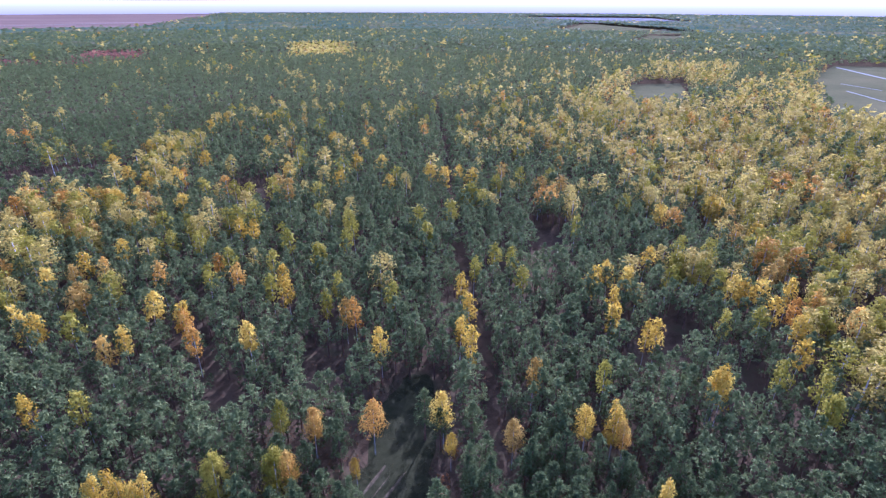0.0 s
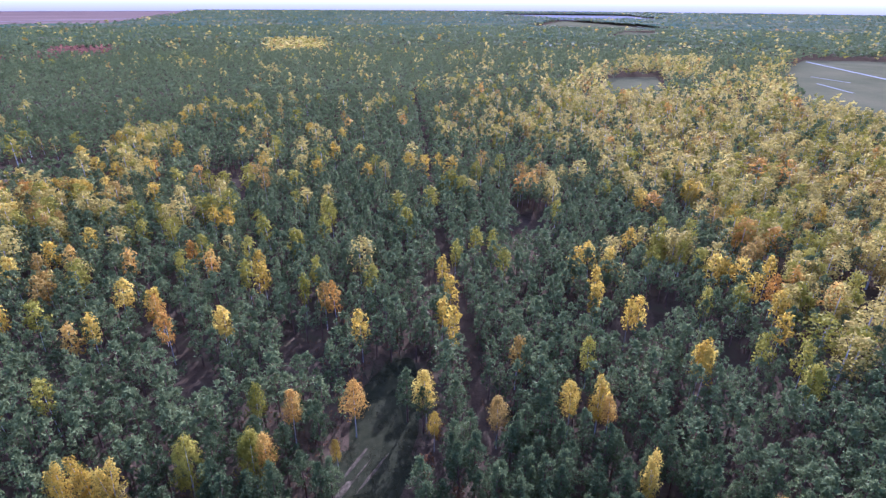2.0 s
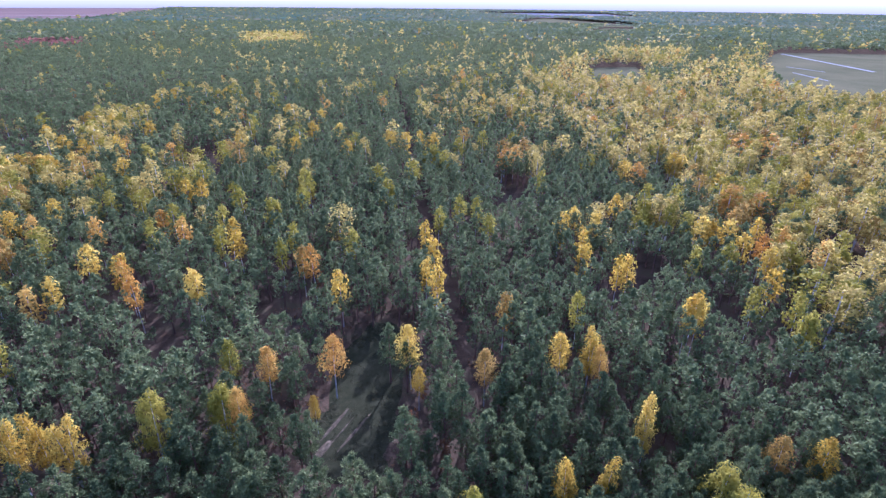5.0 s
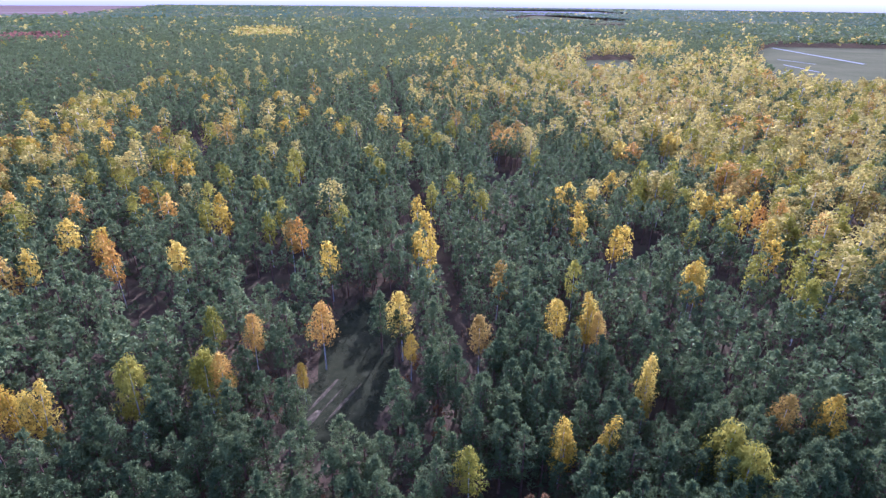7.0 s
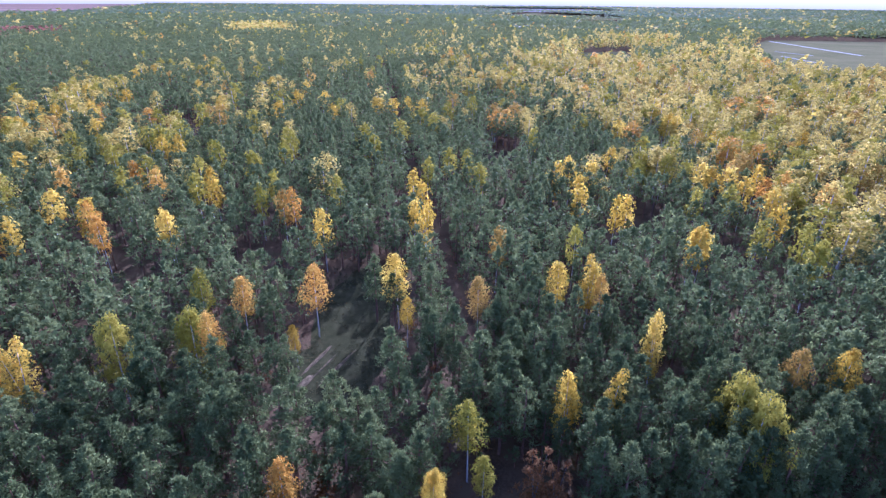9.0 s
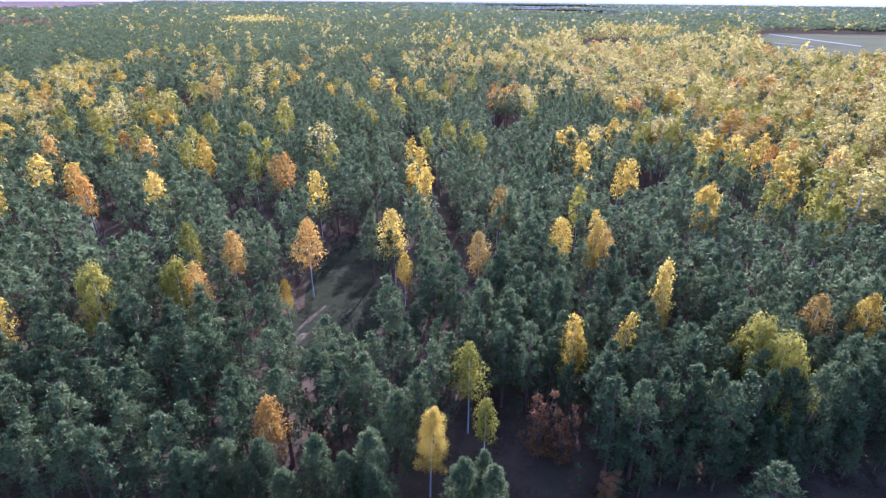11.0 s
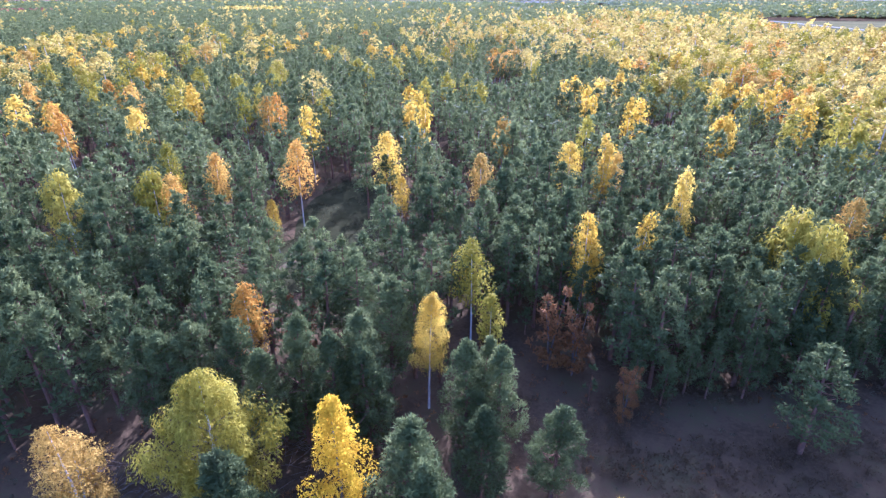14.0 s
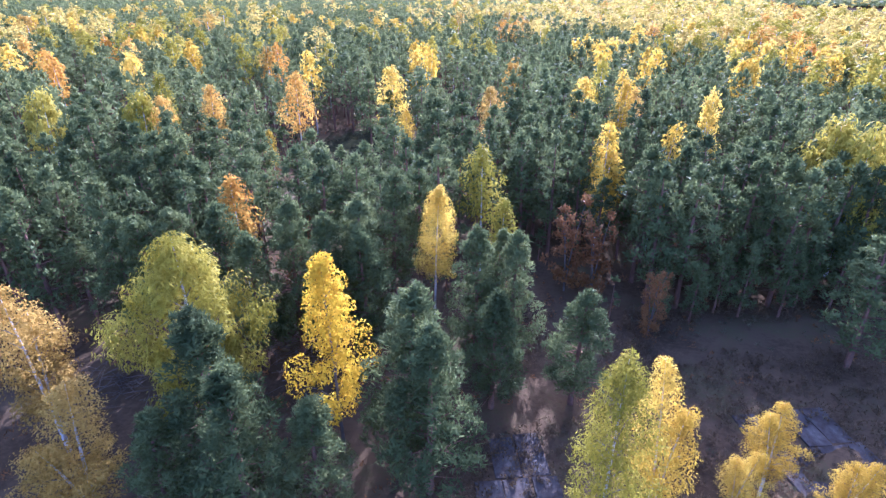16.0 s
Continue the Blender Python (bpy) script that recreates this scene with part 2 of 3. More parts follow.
def leafy_shape(seed, clumps, count, length, width, wide, base, droop, pointed=0.5, limbs=True, stems=1, puff=1.0, spread=0.8):
    """A birch, poplar or oak: a slim stem that forks into rising limbs, and leaves in hanging or rounded clumps."""
    rng = np.random.default_rng(seed)
    wood, twigs, centres, radii = [], [], [], []
    for s in range(stems):
        off = np.array((0.0, 0.0, 0.0)) if stems == 1 else np.array((math.cos(s * 2.2), math.sin(s * 2.2), 0)) * wide * 0.4
        lean = rng.normal(size=2) * 0.35 + off[:2]
        top = 10.0 if s == 0 else rng.uniform(7.5, 9.5)
        axis = lambda z: np.array((lean[0] * (max(z, 0) / top) ** 1.5, lean[1] * (max(z, 0) / top) ** 1.5, z))
        wood.append(tube([axis(z) for z in (-0.3, 0.15 * top, 0.4 * top, 0.65 * top, 0.85 * top, 0.97 * top)], [0.1, 0.08, 0.062, 0.042, 0.024, 0.008], 7 if limbs else 3))
        for i in range(clumps // stems):
            u = (i + rng.uniform(0.1, 0.9)) / (clumps // stems)
            z = top * (base + (0.96 - base) * u)
            w = wide / (1 + 0.35 * (stems - 1)) * (math.sin(math.pi * (0.18 + 0.74 * u)) * (1 - pointed * u)) * rng.uniform(0.8, 1.2)
            a = i * 2.399 + rng.uniform(-0.6, 0.6)
            w *= 1.0 + (0.85 if limbs else 0.35) * noise.noise((math.cos(a) * 1.1 + seed * 0.37, math.sin(a) * 1.1, z * 0.42))
            r = w * math.sqrt(rng.uniform(0.25, 1.0))
            c = axis(z) + np.array((math.cos(a) * r, math.sin(a) * r, 0))
            centres.append(c)
            radii.append(puff * rng.uniform(0.35, 0.6) * (1.0 if u < 0.85 else 0.7))
            if limbs and r > 0.3 and i % 2:
                root = axis(max(z - 1.1 * r, base * top * 0.8))
                twigs.append(tube([root, (root + c) / 2 + np.array((0, 0, 0.12 * r)), c], [0.03, 0.018, 0.006], 3))
            if droop > 0.8 and rng.uniform() < 0.8:
                for step in (0.5, 1.0):
                    centres.append(c + np.array((math.cos(a) * 0.12, math.sin(a) * 0.12, -step)))
                    radii.append(0.3)
    return join(wood), twigs[::2] if limbs else [], loose(tufts(rng, centres, radii, count, length, width, 0.1, droop, spread))


SHAPES = {}


def shape_meshes(kind, variant, near, mats):
    """The trunk and crown meshes of one variant of a kind of tree, built once."""
    key = (kind, variant, near)
    if key not in SHAPES:
        seed = 100 * variant + sum(map(ord, kind))
        # clumps, sprays in each, their length and half width: close by, farther, far
        limbs = near < 2
        if kind == "pine":
            shape = pine_shape(seed, *((11, 7, 92, 0.25, 0.045), (8, 5, 42, 0.33, 0.085), (6, 4, 13, 0.55, 0.2))[near], limbs, None, (1.0, 1.15, 1.35)[near])
        elif kind == "full_pine":
            shape = pine_shape(seed, *((14, 7, 92, 0.25, 0.045), (10, 5, 42, 0.33, 0.085), (6, 4, 13, 0.55, 0.2))[near], limbs, 0.12, (1.0, 1.15, 1.35)[near])
        elif kind == "weeping":
            shape = leafy_shape(seed, *((90, 90, 0.19, 0.024), (50, 30, 0.34, 0.06), (20, 18, 0.55, 0.2))[near], 2.0, 0.3, 1.3, 0.35, limbs, 1, 1.0 + 0.25 * near)
        elif kind == "broad":
            shape = leafy_shape(seed, *((110, 120, 0.13, 0.03), (60, 40, 0.26, 0.085), (24, 20, 0.52, 0.22))[near], 1.9, 0.3, 0.5, 0.4, limbs, 2, 1.0 + 0.25 * near)
        elif kind == "poplar":
            shape = leafy_shape(seed, 58, 140, 0.14, 0.05, 2.0, 0.24, 0.2, 0.72)
        elif kind == "bush":
            shape = leafy_shape(seed, *((75, 90, 0.24, 0.05), (40, 34, 0.4, 0.13), (18, 14, 0.75, 0.26))[near], 3.4, 0.06, 0.0, 0.4, limbs, 3)
        else:
            shape = leafy_shape(seed, *((100, 130, 0.13, 0.026), (46, 40, 0.27, 0.075), (16, 24, 0.5, 0.2))[near], 1.6, 0.38 if near == 0 else 0.44, 0.45, 0.4, limbs, 1, 1.0 + 0.35 * near, 0.8 - 0.25 * near)
        SHAPES[key] = (mesh_of("trunk", *shape[0], [mats[0]]), [mesh_of("limb", *w, [mats[0]]) for w in shape[1]] if near == 0 else [], mesh_of("crown", *shape[2], [mats[1]]))
    return SHAPES[key]


def tree(name, shape, x, y, h, mats, label, category, group, rng, wide=1.0):
    away = math.hypot(x, y)
    near = 0 if away < 40 else 1 if away < 88 else 2
    variant = int(rng.integers(0, 5 if near < 2 else 3))
    key_shape = shape_meshes(shape, variant, near, mats)
    key = (mats[1].name, shape, variant, near)
    if key not in SHAPES:
        def dressed(me, mat):
            me = me.copy()
            me.materials.clear()
            me.materials.append(mat)
            return me

        SHAPES[key] = [("trunk", dressed(key_shape[0], mats[0])), ("crown", dressed(key_shape[2], mats[1]))] + [("limb", dressed(w, GREY_BARK if mats[0] is BIRCH_BARK else mats[0])) for w in key_shape[1]]
    ob = new(name)
    s = h / 10.0
    ob.matrix_basis = pose(x, y, 0, 0, 0, rng.uniform(0, 360)) @ Matrix.Diagonal((s * wide, s * wide, s, 1))
    for part_name, me in SHAPES[key]:
        p = new(part_name, me)
        p.parent = ob
    return tagged(ob, label, category, group)


# ---- plan of the wood, in metres: outlines of open ground and of the stands ----
def inside(px, py, outline):
    hit = np.zeros(np.shape(px), bool)
    n = len(outline)
    for i in range(n):
        (x0, y0), (x1, y1) = outline[i], outline[(i + 1) % n]
        if y0 != y1:
            hit ^= ((y0 > py) != (y1 > py)) & (px < (x1 - x0) * (py - y0) / (y1 - y0) + x0)
    return hit


EDGE_STAND = [(18, 36.5), (26, 38), (60, 39), (62, 50), (24, 50), (22, 60), (10, 60), (10, 47), (18, 46)]
SCRUB = [(-232, 226), (-205, 228), (-160, 226), (-165, 205), (-190, 200), (-230, 200)]
TRACK_CLEARING = [(-21, 58), (-16, 80), (-12, 99), (-2, 100), (1.5, 90), (3, 77), (0, 66), (-5, 57)]
ROAD_OPENING = [(1, 14), (1, 30), (8, 33), (16, 36), (28, 37), (60, 38), (60, 10), (20, 8)]
SOUTH_OPENING = [(-40, -10), (-40, 33), (-22, 36), (-8, 40), (4, 36), (6, 30), (6, 10), (30, -10)]
LANE = [(10.5, 34), (10.5, 46), (16, 46), (16, 34)]
RIDE = [(10, 62), (8.5, 90), (6.5, 127), (3.5, 172), (2, 234), (-3, 368), (-8, 456), (-5, 456), (0, 368), (5, 234), (7, 172), (10.5, 127), (13, 95), (14, 62)]
HOLE_WEST = [(-30, 93), (-34, 109), (-22, 109), (-19, 93)]
HOLE_EAST = [(28, 153), (33, 187), (49, 187), (41, 153)]
HOLE_NORTH_WEST = [(-86, 199), (-102, 241), (-77, 241), (-65, 199)]
PLANTATION_EDGE = [(-270, 225), (-270, 252), (-188, 252), (-166, 258), (-156, 282), (-144, 282), (-148, 244), (-180, 227)]
EAST_GLADE = [(102, 116), (112, 130), (128, 130), (117, 116)]
HOLE_SOUTH_WEST = [(-47, 81), (-55, 98), (-44, 98), (-38, 81)]
HOLE_MIDDLE = [(44, 104), (48, 118), (62, 118), (57, 104)]
HOLE_SOUTH_EAST = [(59, 88), (66, 101), (72, 101), (65, 88)]
OPEN_GROUND = [TRACK_CLEARING, ROAD_OPENING, SOUTH_OPENING, LANE, RIDE]
GAPS = [HOLE_WEST, HOLE_EAST, HOLE_NORTH_WEST, PLANTATION_EDGE, EAST_GLADE, HOLE_SOUTH_WEST, HOLE_MIDDLE, HOLE_SOUTH_EAST]
EAST_FIELD = [(295, 401), (369, 554), (425, 650), (560, 800), (760, 760), (700, 500), (295, 326), (295, 358)]
SMALL_MEADOW = [(148, 440), (158, 470), (171, 509), (188, 560), (206, 600), (262, 610), (247, 560), (229, 510), (213, 470), (199, 432), (175, 446)]
REED_CLEARING = [(-306, 1150), (-190, 1155), (-136, 860), (-223, 826)]
PEAT_FIELD = [(-1900, 1650), (-1250, 1640), (-985, 1860), (-1400, 3500), (-1800, 4700), (-4000, 4000), (-4200, 1900)]
RED_PATCH = [(-505, 770), (-425, 780), (-480, 905), (-575, 895)]
RED_STRIP = [(-620, 690), (-460, 715), (-450, 740), (-640, 730)]
FAR_FIELD_NORTH = [(357, 1849), (473, 1621), (760, 1700), (640, 2566)]
FAR_FIELD_PALE = [(434, 3845), (643, 2700), (1171, 2624), (1300, 3600)]
FAR_FIELD_EAST = [(404, 1247), (577, 1600), (660, 1560), (520, 1240)]
FIELDS = [EAST_FIELD, SMALL_MEADOW, PEAT_FIELD, FAR_FIELD_NORTH, FAR_FIELD_PALE, FAR_FIELD_EAST]
BIRCH_WOOD = [(75, 90), (86, 112), (98, 151), (90, 200), (92, 285), (98, 440), (160, 560), (287, 740), (420, 700), (420, 640), (352, 553), (345, 470), (345, 380), (420, 330), (300, 180), (150, 80)]
BIRCH_THIN = [(20, 215), (40, 330), (20, 520), (160, 640), (110, 440), (98, 285), (96, 200)]
WEST_BIRCH = [(-230, 236), (-150, 262), (-100, 240), (-60, 200), (-60, 140), (-90, 110), (-140, 120), (-230, 180)]
PLANTATION = [(-420, 252), (-188, 252), (-166, 258), (-155, 285), (-155, 400), (-175, 585), (-380, 585), (-700, 560)]
BIRCH_CORNER = [(-152, 250), (-120, 250), (-138, 304), (-170, 304)]
BIRCH_CLUSTER = [(-150, 164), (-104, 164), (-122, 208), (-176, 208)]
DARK_STAND = [(223, 530), (275, 530), (320, 617), (440, 800), (560, 800), (425, 655), (350, 600), (280, 520), (240, 450), (200, 445)]


def ragged(x, y):
    """Places pushed about by some metres, so that stands have uneven edges."""
    push = 0.02 * np.hypot(x, y) + 4
    return (x + push * np.array([noise.noise((a * 0.03, b * 0.03, 21.0)) + 0.6 * noise.noise((a * 0.1, b * 0.1, 5.0)) for a, b in zip(x, y)]),
            y + push * np.array([noise.noise((a * 0.03, b * 0.03, 47.0)) + 0.6 * noise.noise((a * 0.1, b * 0.1, 8.0)) for a, b in zip(x, y)]))


def birch_share(x, y):
    """How many of the trees at a place are birches."""
    mottled = np.array([noise.noise((a * 0.022, b * 0.022, 3.0)) for a, b in zip(x, y)])
    x, y = ragged(x, y)
    share = np.where(y > 130, 0.045 + 0.11 * np.clip(mottled * 2, -0.4, 1.5), 0.0)
    share = np.where(inside(x, y, BIRCH_THIN), 0.14 + 0.4 * mottled, share)
    share = np.where(inside(x, y, WEST_BIRCH), 0.12 + 0.25 * mottled, share)
    share = np.where(inside(x, y, SCRUB), 0.35, share)
    share = np.where(inside(x, y, BIRCH_WOOD), 0.66 + 0.5 * mottled, share)
    share = np.where(inside(x, y, PLANTATION), 0.03, share)
    share = np.where(inside(x, y, DARK_STAND), 0.08, share)
    share = np.where(inside(x, y, BIRCH_CORNER) | inside(x, y, BIRCH_CLUSTER), 0.5, share)
    return np.where((y > 650) & ((x < -100) | (y > 850)), 0.02 + 0.06 * np.clip(mottled * 2, 0, 1), share)


def scatter(spacing, low, high, seed):
    """Places of trees on a jittered net between two distances, inside the stretch of country that is seen."""
    rng = np.random.default_rng(seed)
    ys = np.arange(10, high, spacing)
    gx, gy = np.meshgrid(np.arange(-0.84 * high - 40, 0.98 * high + 45, spacing), ys)
    gx, gy = gx.ravel() + (np.round(gy.ravel() / spacing) % 2) * spacing / 2, gy.ravel()
    gx, gy = gx + rng.uniform(-0.36, 0.36, gx.shape) * spacing, gy + rng.uniform(-0.36, 0.36, gx.shape) * spacing
    d = np.hypot(gx, gy)
    keep = (d >= low) & (d < high) & (gx > -0.84 * gy - 40) & (gx < 0.97 * gy + 45)
    gx, gy = gx[keep], gy[keep]
    wx, wy = ragged(gx, gy)
    keep = np.ones(len(gx), bool)
    for outline in OPEN_GROUND:
        keep &= ~inside(gx, gy, outline)
    for outline in GAPS + FIELDS:
        keep &= ~inside(wx, wy, outline)
    return gx[keep], gy[keep], rng


# ---- ground ----
def sheet(name, outline, z, mat, label, category, cuts=0):
    bm = bmesh.new()
    face = bm.faces.new([bm.verts.new((x, y, z)) for x, y in outline])
    if face.normal.z < 0:
        face.normal_flip()
    bmesh.ops.triangulate(bm, faces=bm.faces[:])
    return tagged(part(name, bm, mat), label, category, kind="structure")


def ground_sheet():
    """Forest floor near by with humps and hollows, running out flat to the horizon."""
    xs = np.concatenate([[-4900, -2500, -1200, -600, -300], np.arange(-160, 165, 2.5), [300, 600, 1200, 2500, 4900]])
    ys = np.concatenate([[-4900, -1200, -300], np.arange(-40, 180, 2.5), [300, 600, 1200, 2500, 4900]])
    v = []
    for y in ys:
        for x in xs:
            near = abs(x) < 150 and -30 < y < 170
            v.append((x, y, (0.22 * noise.noise((x * 0.12, y * 0.12, 0)) + 0.1 * noise.noise((x * 0.5, y * 0.5, 5)) - 0.12) if near else -0.12))
    w = len(xs)
    f = []
    for j in range(len(ys) - 1):
        for i in range(w - 1):
            a = j * w + i
            f += [(a, a + 1, a + w + 1), (a, a + w + 1, a + w)]
    me = mesh_of("ground", v, f, [FLOOR])
    me.polygons.foreach_set("use_smooth", np.ones(len(f), bool))
    return tagged(new("ground", me), "dark brown forest floor with needle litter and leaves", "ground", kind="structure")


ground_sheet()
sheet("field_east", EAST_FIELD, 0.05, MEADOW, "pale green farm field beside the birch wood", "field")
sheet("meadow", SMALL_MEADOW, 0.05, MEADOW, "small pale meadow among birches", "meadow")
sheet("peat_field", PEAT_FIELD, 0.05, PEAT, "wide bare pinkish-brown peat field", "field")
sheet("field_north", FAR_FIELD_NORTH, 0.05, MEADOW, "far pale field", "field")
sheet("field_pale", FAR_FIELD_PALE, 0.05, PALE_EARTH, "far pale bare field", "field")
sheet("field_far_east", FAR_FIELD_EAST, 0.05, MEADOW, "far pale field edged by trees", "field")

# ---- far woods and the painted, glowing haze band on the horizon ----
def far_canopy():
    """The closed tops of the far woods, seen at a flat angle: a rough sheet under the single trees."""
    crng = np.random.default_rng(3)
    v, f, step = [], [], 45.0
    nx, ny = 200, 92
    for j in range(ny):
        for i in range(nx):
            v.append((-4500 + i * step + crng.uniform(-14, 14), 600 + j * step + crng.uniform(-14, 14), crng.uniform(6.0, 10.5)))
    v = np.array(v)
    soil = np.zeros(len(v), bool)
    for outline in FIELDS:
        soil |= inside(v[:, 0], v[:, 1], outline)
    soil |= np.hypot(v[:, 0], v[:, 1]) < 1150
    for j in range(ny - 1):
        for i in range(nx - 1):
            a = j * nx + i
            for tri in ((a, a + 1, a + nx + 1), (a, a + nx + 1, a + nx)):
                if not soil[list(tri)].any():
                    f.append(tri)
    tagged(new("far_woods", mesh_of("far_woods", v, f, [HAZED_FAR_WOOD])), "closed canopy of the far pine woods, with haze put into its colour", "forest", kind="stuff")


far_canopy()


def painted_haze_band():
    # Haze painted as an emissive gradient, paler upwards, on an upright far band.
    m, n, l = material("painted_horizon_haze")
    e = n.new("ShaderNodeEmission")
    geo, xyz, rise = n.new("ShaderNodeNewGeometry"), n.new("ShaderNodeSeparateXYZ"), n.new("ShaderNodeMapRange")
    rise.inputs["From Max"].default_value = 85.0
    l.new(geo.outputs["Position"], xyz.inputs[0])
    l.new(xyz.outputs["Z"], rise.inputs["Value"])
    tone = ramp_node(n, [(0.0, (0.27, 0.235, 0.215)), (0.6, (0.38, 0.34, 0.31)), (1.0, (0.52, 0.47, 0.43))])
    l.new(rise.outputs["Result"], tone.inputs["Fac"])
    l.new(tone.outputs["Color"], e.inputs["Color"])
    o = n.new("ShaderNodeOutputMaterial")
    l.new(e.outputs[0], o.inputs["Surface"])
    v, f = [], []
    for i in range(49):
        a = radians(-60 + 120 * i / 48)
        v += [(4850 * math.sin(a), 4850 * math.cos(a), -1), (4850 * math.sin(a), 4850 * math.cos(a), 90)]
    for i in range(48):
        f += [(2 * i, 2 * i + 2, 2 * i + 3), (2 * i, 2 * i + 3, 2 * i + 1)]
    tagged(new("backdrop", mesh_of("backdrop", v, f, [m])), "glowing backdrop band painted as pale lavender horizon haze", "backdrop", kind="structure")


painted_haze_band()

# ---- single trees ----
GOLD_NEAR = [(2.9, 37.4, 11.2), (55.2, 49.2, 13), (-14.9, 68.3, 8), (1.7, 73, 9), (26.9, 75.9, 12), (-77.1, 78, 13), (0.4, 78.5, 13.8), (56.2, 84.7, 13), (54.8, 85.5, 13), (56.3, 86.5, 13.5), (78.9, 96.3, 13), (-13.8, 100.2, 13), (-71.9, 100.4, 13), (-43.9, 102.4, 13), (47.2, 103.1, 13), (-45, 103.7, 12.5), (50.2, 104.1, 13), (4.3, 105, 13), (-94.6, 105.2, 13), (84.6, 106.7, 13), (83.8, 114.6, 13), (-73.4, 115, 13), (7, 115.5, 13), (44.5, 119.2, 13), (80, 123.4, 13), (-41.1, 124.2, 13), (77.4, 124.3, 13), (85, 124.4, 13), (93.6, 125, 13), (5, 127.7, 13), (-108.3, 129.3, 13), (51.5, 132.1, 13), (-45.7, 132.5, 13)]
GOLD_MID = [(47.5, 134.9, 13), (-103.2, 138.6, 13), (61.7, 145.8, 13), (-98.6, 149.6, 13), (102, 155.6, 13), (135.1, 163, 13), (-63.3, 163.8, 13), (105.4, 165.2, 13), (-68.9, 166.3, 13), (79.3, 181.4, 13), (102, 190.9, 13), (-137.8, 191.7, 13), (-99.4, 192.1, 13), (164.9, 194.8, 13), (-124.4, 196.5, 13), (-137.6, 198.5, 13), (-131, 198.5, 13), (-120, 198.7, 13), (111.3, 216.1, 13), (-125.1, 217.5, 13), (-22.4, 218.6, 13), (-44.7, 222.5, 13), (-137.9, 225.7, 13), (-115.8, 226, 13), (12.9, 227.5, 13), (8.1, 232, 13), (-5.9, 234.5, 13), (-70.1, 235.6, 13), (-156, 249.3, 13), (-41.6, 250.8, 13), (-30.7, 251, 13), (-116.6, 255.2, 13)]
GOLD_FAR = [(-141, 272, 13), (-154.2, 278, 13), (-42.3, 286.2, 13), (-96.9, 292.1, 13), (-61.6, 299.7, 13), (52.5, 316.7, 13), (-143.7, 329.9, 13), (49.8, 333.3, 13), (-149.2, 357.7, 13), (-143.6, 357.8, 13), (-112, 358.4, 13)]
GOLD_BROAD = [(11.5, 18.3, 10.4), (24.8, 48.3, 12.6), (19.9, 49.2, 12.6), (-54, 58.7, 12.5), (-47.2, 59.4, 12.5), (-51.4, 60.6, 13), (34.6, 57.5, 13.2), (32.1, 75.8, 13.3), (6.4, 100.5, 13.5), (-102.3, 109.5, 13), (42.3, 111.6, 13), (-64.7, 112.9, 13), (42.1, 132.4, 13), (-139.4, 173.6, 13), (104.7, 189.6, 13), (0.5, 230.1, 13)]
LIME_NEAR = [(7.9, 15.9, 12.9), (7.7, 45.6, 11.2), (8.6, 40.7, 9.2), (-30.2, 76.6, 13), (-30.1, 77, 12.5), (72.9, 77.7, 13.5), (73.9, 78.9, 13), (-68.4, 79.1, 13), (76, 84.1, 13.5), (76.4, 85.1, 13), (33.9, 89.1, 13), (70.4, 89.3, 13), (-88, 106.2, 13), (68.3, 108.6, 13), (77.3, 109.2, 13), (109.2, 114.7, 13), (-29.6, 117.3, 13), (-13.7, 123.4, 13), (-45.9, 125.7, 13), (-28.4, 126.5, 13), (76.3, 129.9, 13), (22.3, 131.2, 13), (-65.3, 131.6, 13), (72.9, 134.4, 13), (9.3, 137.6, 13), (-50.5, 142.5, 13), (20.7, 144.3, 13), (15.8, 146.3, 13), (-77.1, 154.2, 13), (-87, 156.4, 13), (-48.4, 156.7, 13), (-31.2, 156.8, 13), (120.7, 158.1, 13)]
LIME_MID = [(115.7, 160.4, 13), (-30, 166.6, 13), (-85.4, 167.2, 13), (45.9, 169.9, 13), (-96.4, 170.2, 13), (-72.7, 177.1, 13), (-32.7, 177.4, 13), (-8.6, 177.7, 13), (122.5, 181.8, 13), (3.5, 183.7, 13), (70.9, 193.8, 13), (16, 200.1, 13), (99.2, 204.5, 13), (-84.1, 206.2, 13), (-78.4, 206.3, 13), (-49.9, 206.6, 13), (-97.6, 211.4, 13), (23, 215.1, 13), (-159.5, 298.2, 13), (-150.5, 302.7, 13), (11.6, 350.9, 13), (-143.5, 390.4, 13)]
LIME_BROAD = [(-11.1, 27.5, 12.9), (39.2, 41.9, 14.5), (38.6, 45.7, 13.5), (-37.2, 63.1, 13), (-27.8, 64.7, 13), (103, 106.8, 13), (92.3, 109.3, 13), (106.3, 129.4, 13), (70.4, 141.9, 13), (-37.5, 147.9, 13), (-5.2, 164.3, 13), (10.8, 207.3, 13), (132.6, 243, 13)]
TAN = [(49.9, 50.7, 12), (13.1, 73.3, 12), (19.1, 89.4, 13), (-24, 113.9, 13), (-94.8, 117.7, 13), (-93.7, 120.7, 13), (-103.1, 132.1, 13), (93.1, 133.4, 13), (117, 133.6, 13), (97.6, 137.1, 13), (-118.6, 160.8, 13), (-116.4, 163.3, 13), (40.8, 215.3, 13), (50.3, 215.4, 13), (-70.3, 218.1, 13), (148.5, 220.6, 13), (162.4, 229.3, 13), (55.4, 247, 13)]
TAN_BROAD = [(-18.6, 26, 11.4), (-14.4, 20.9, 8.6)]
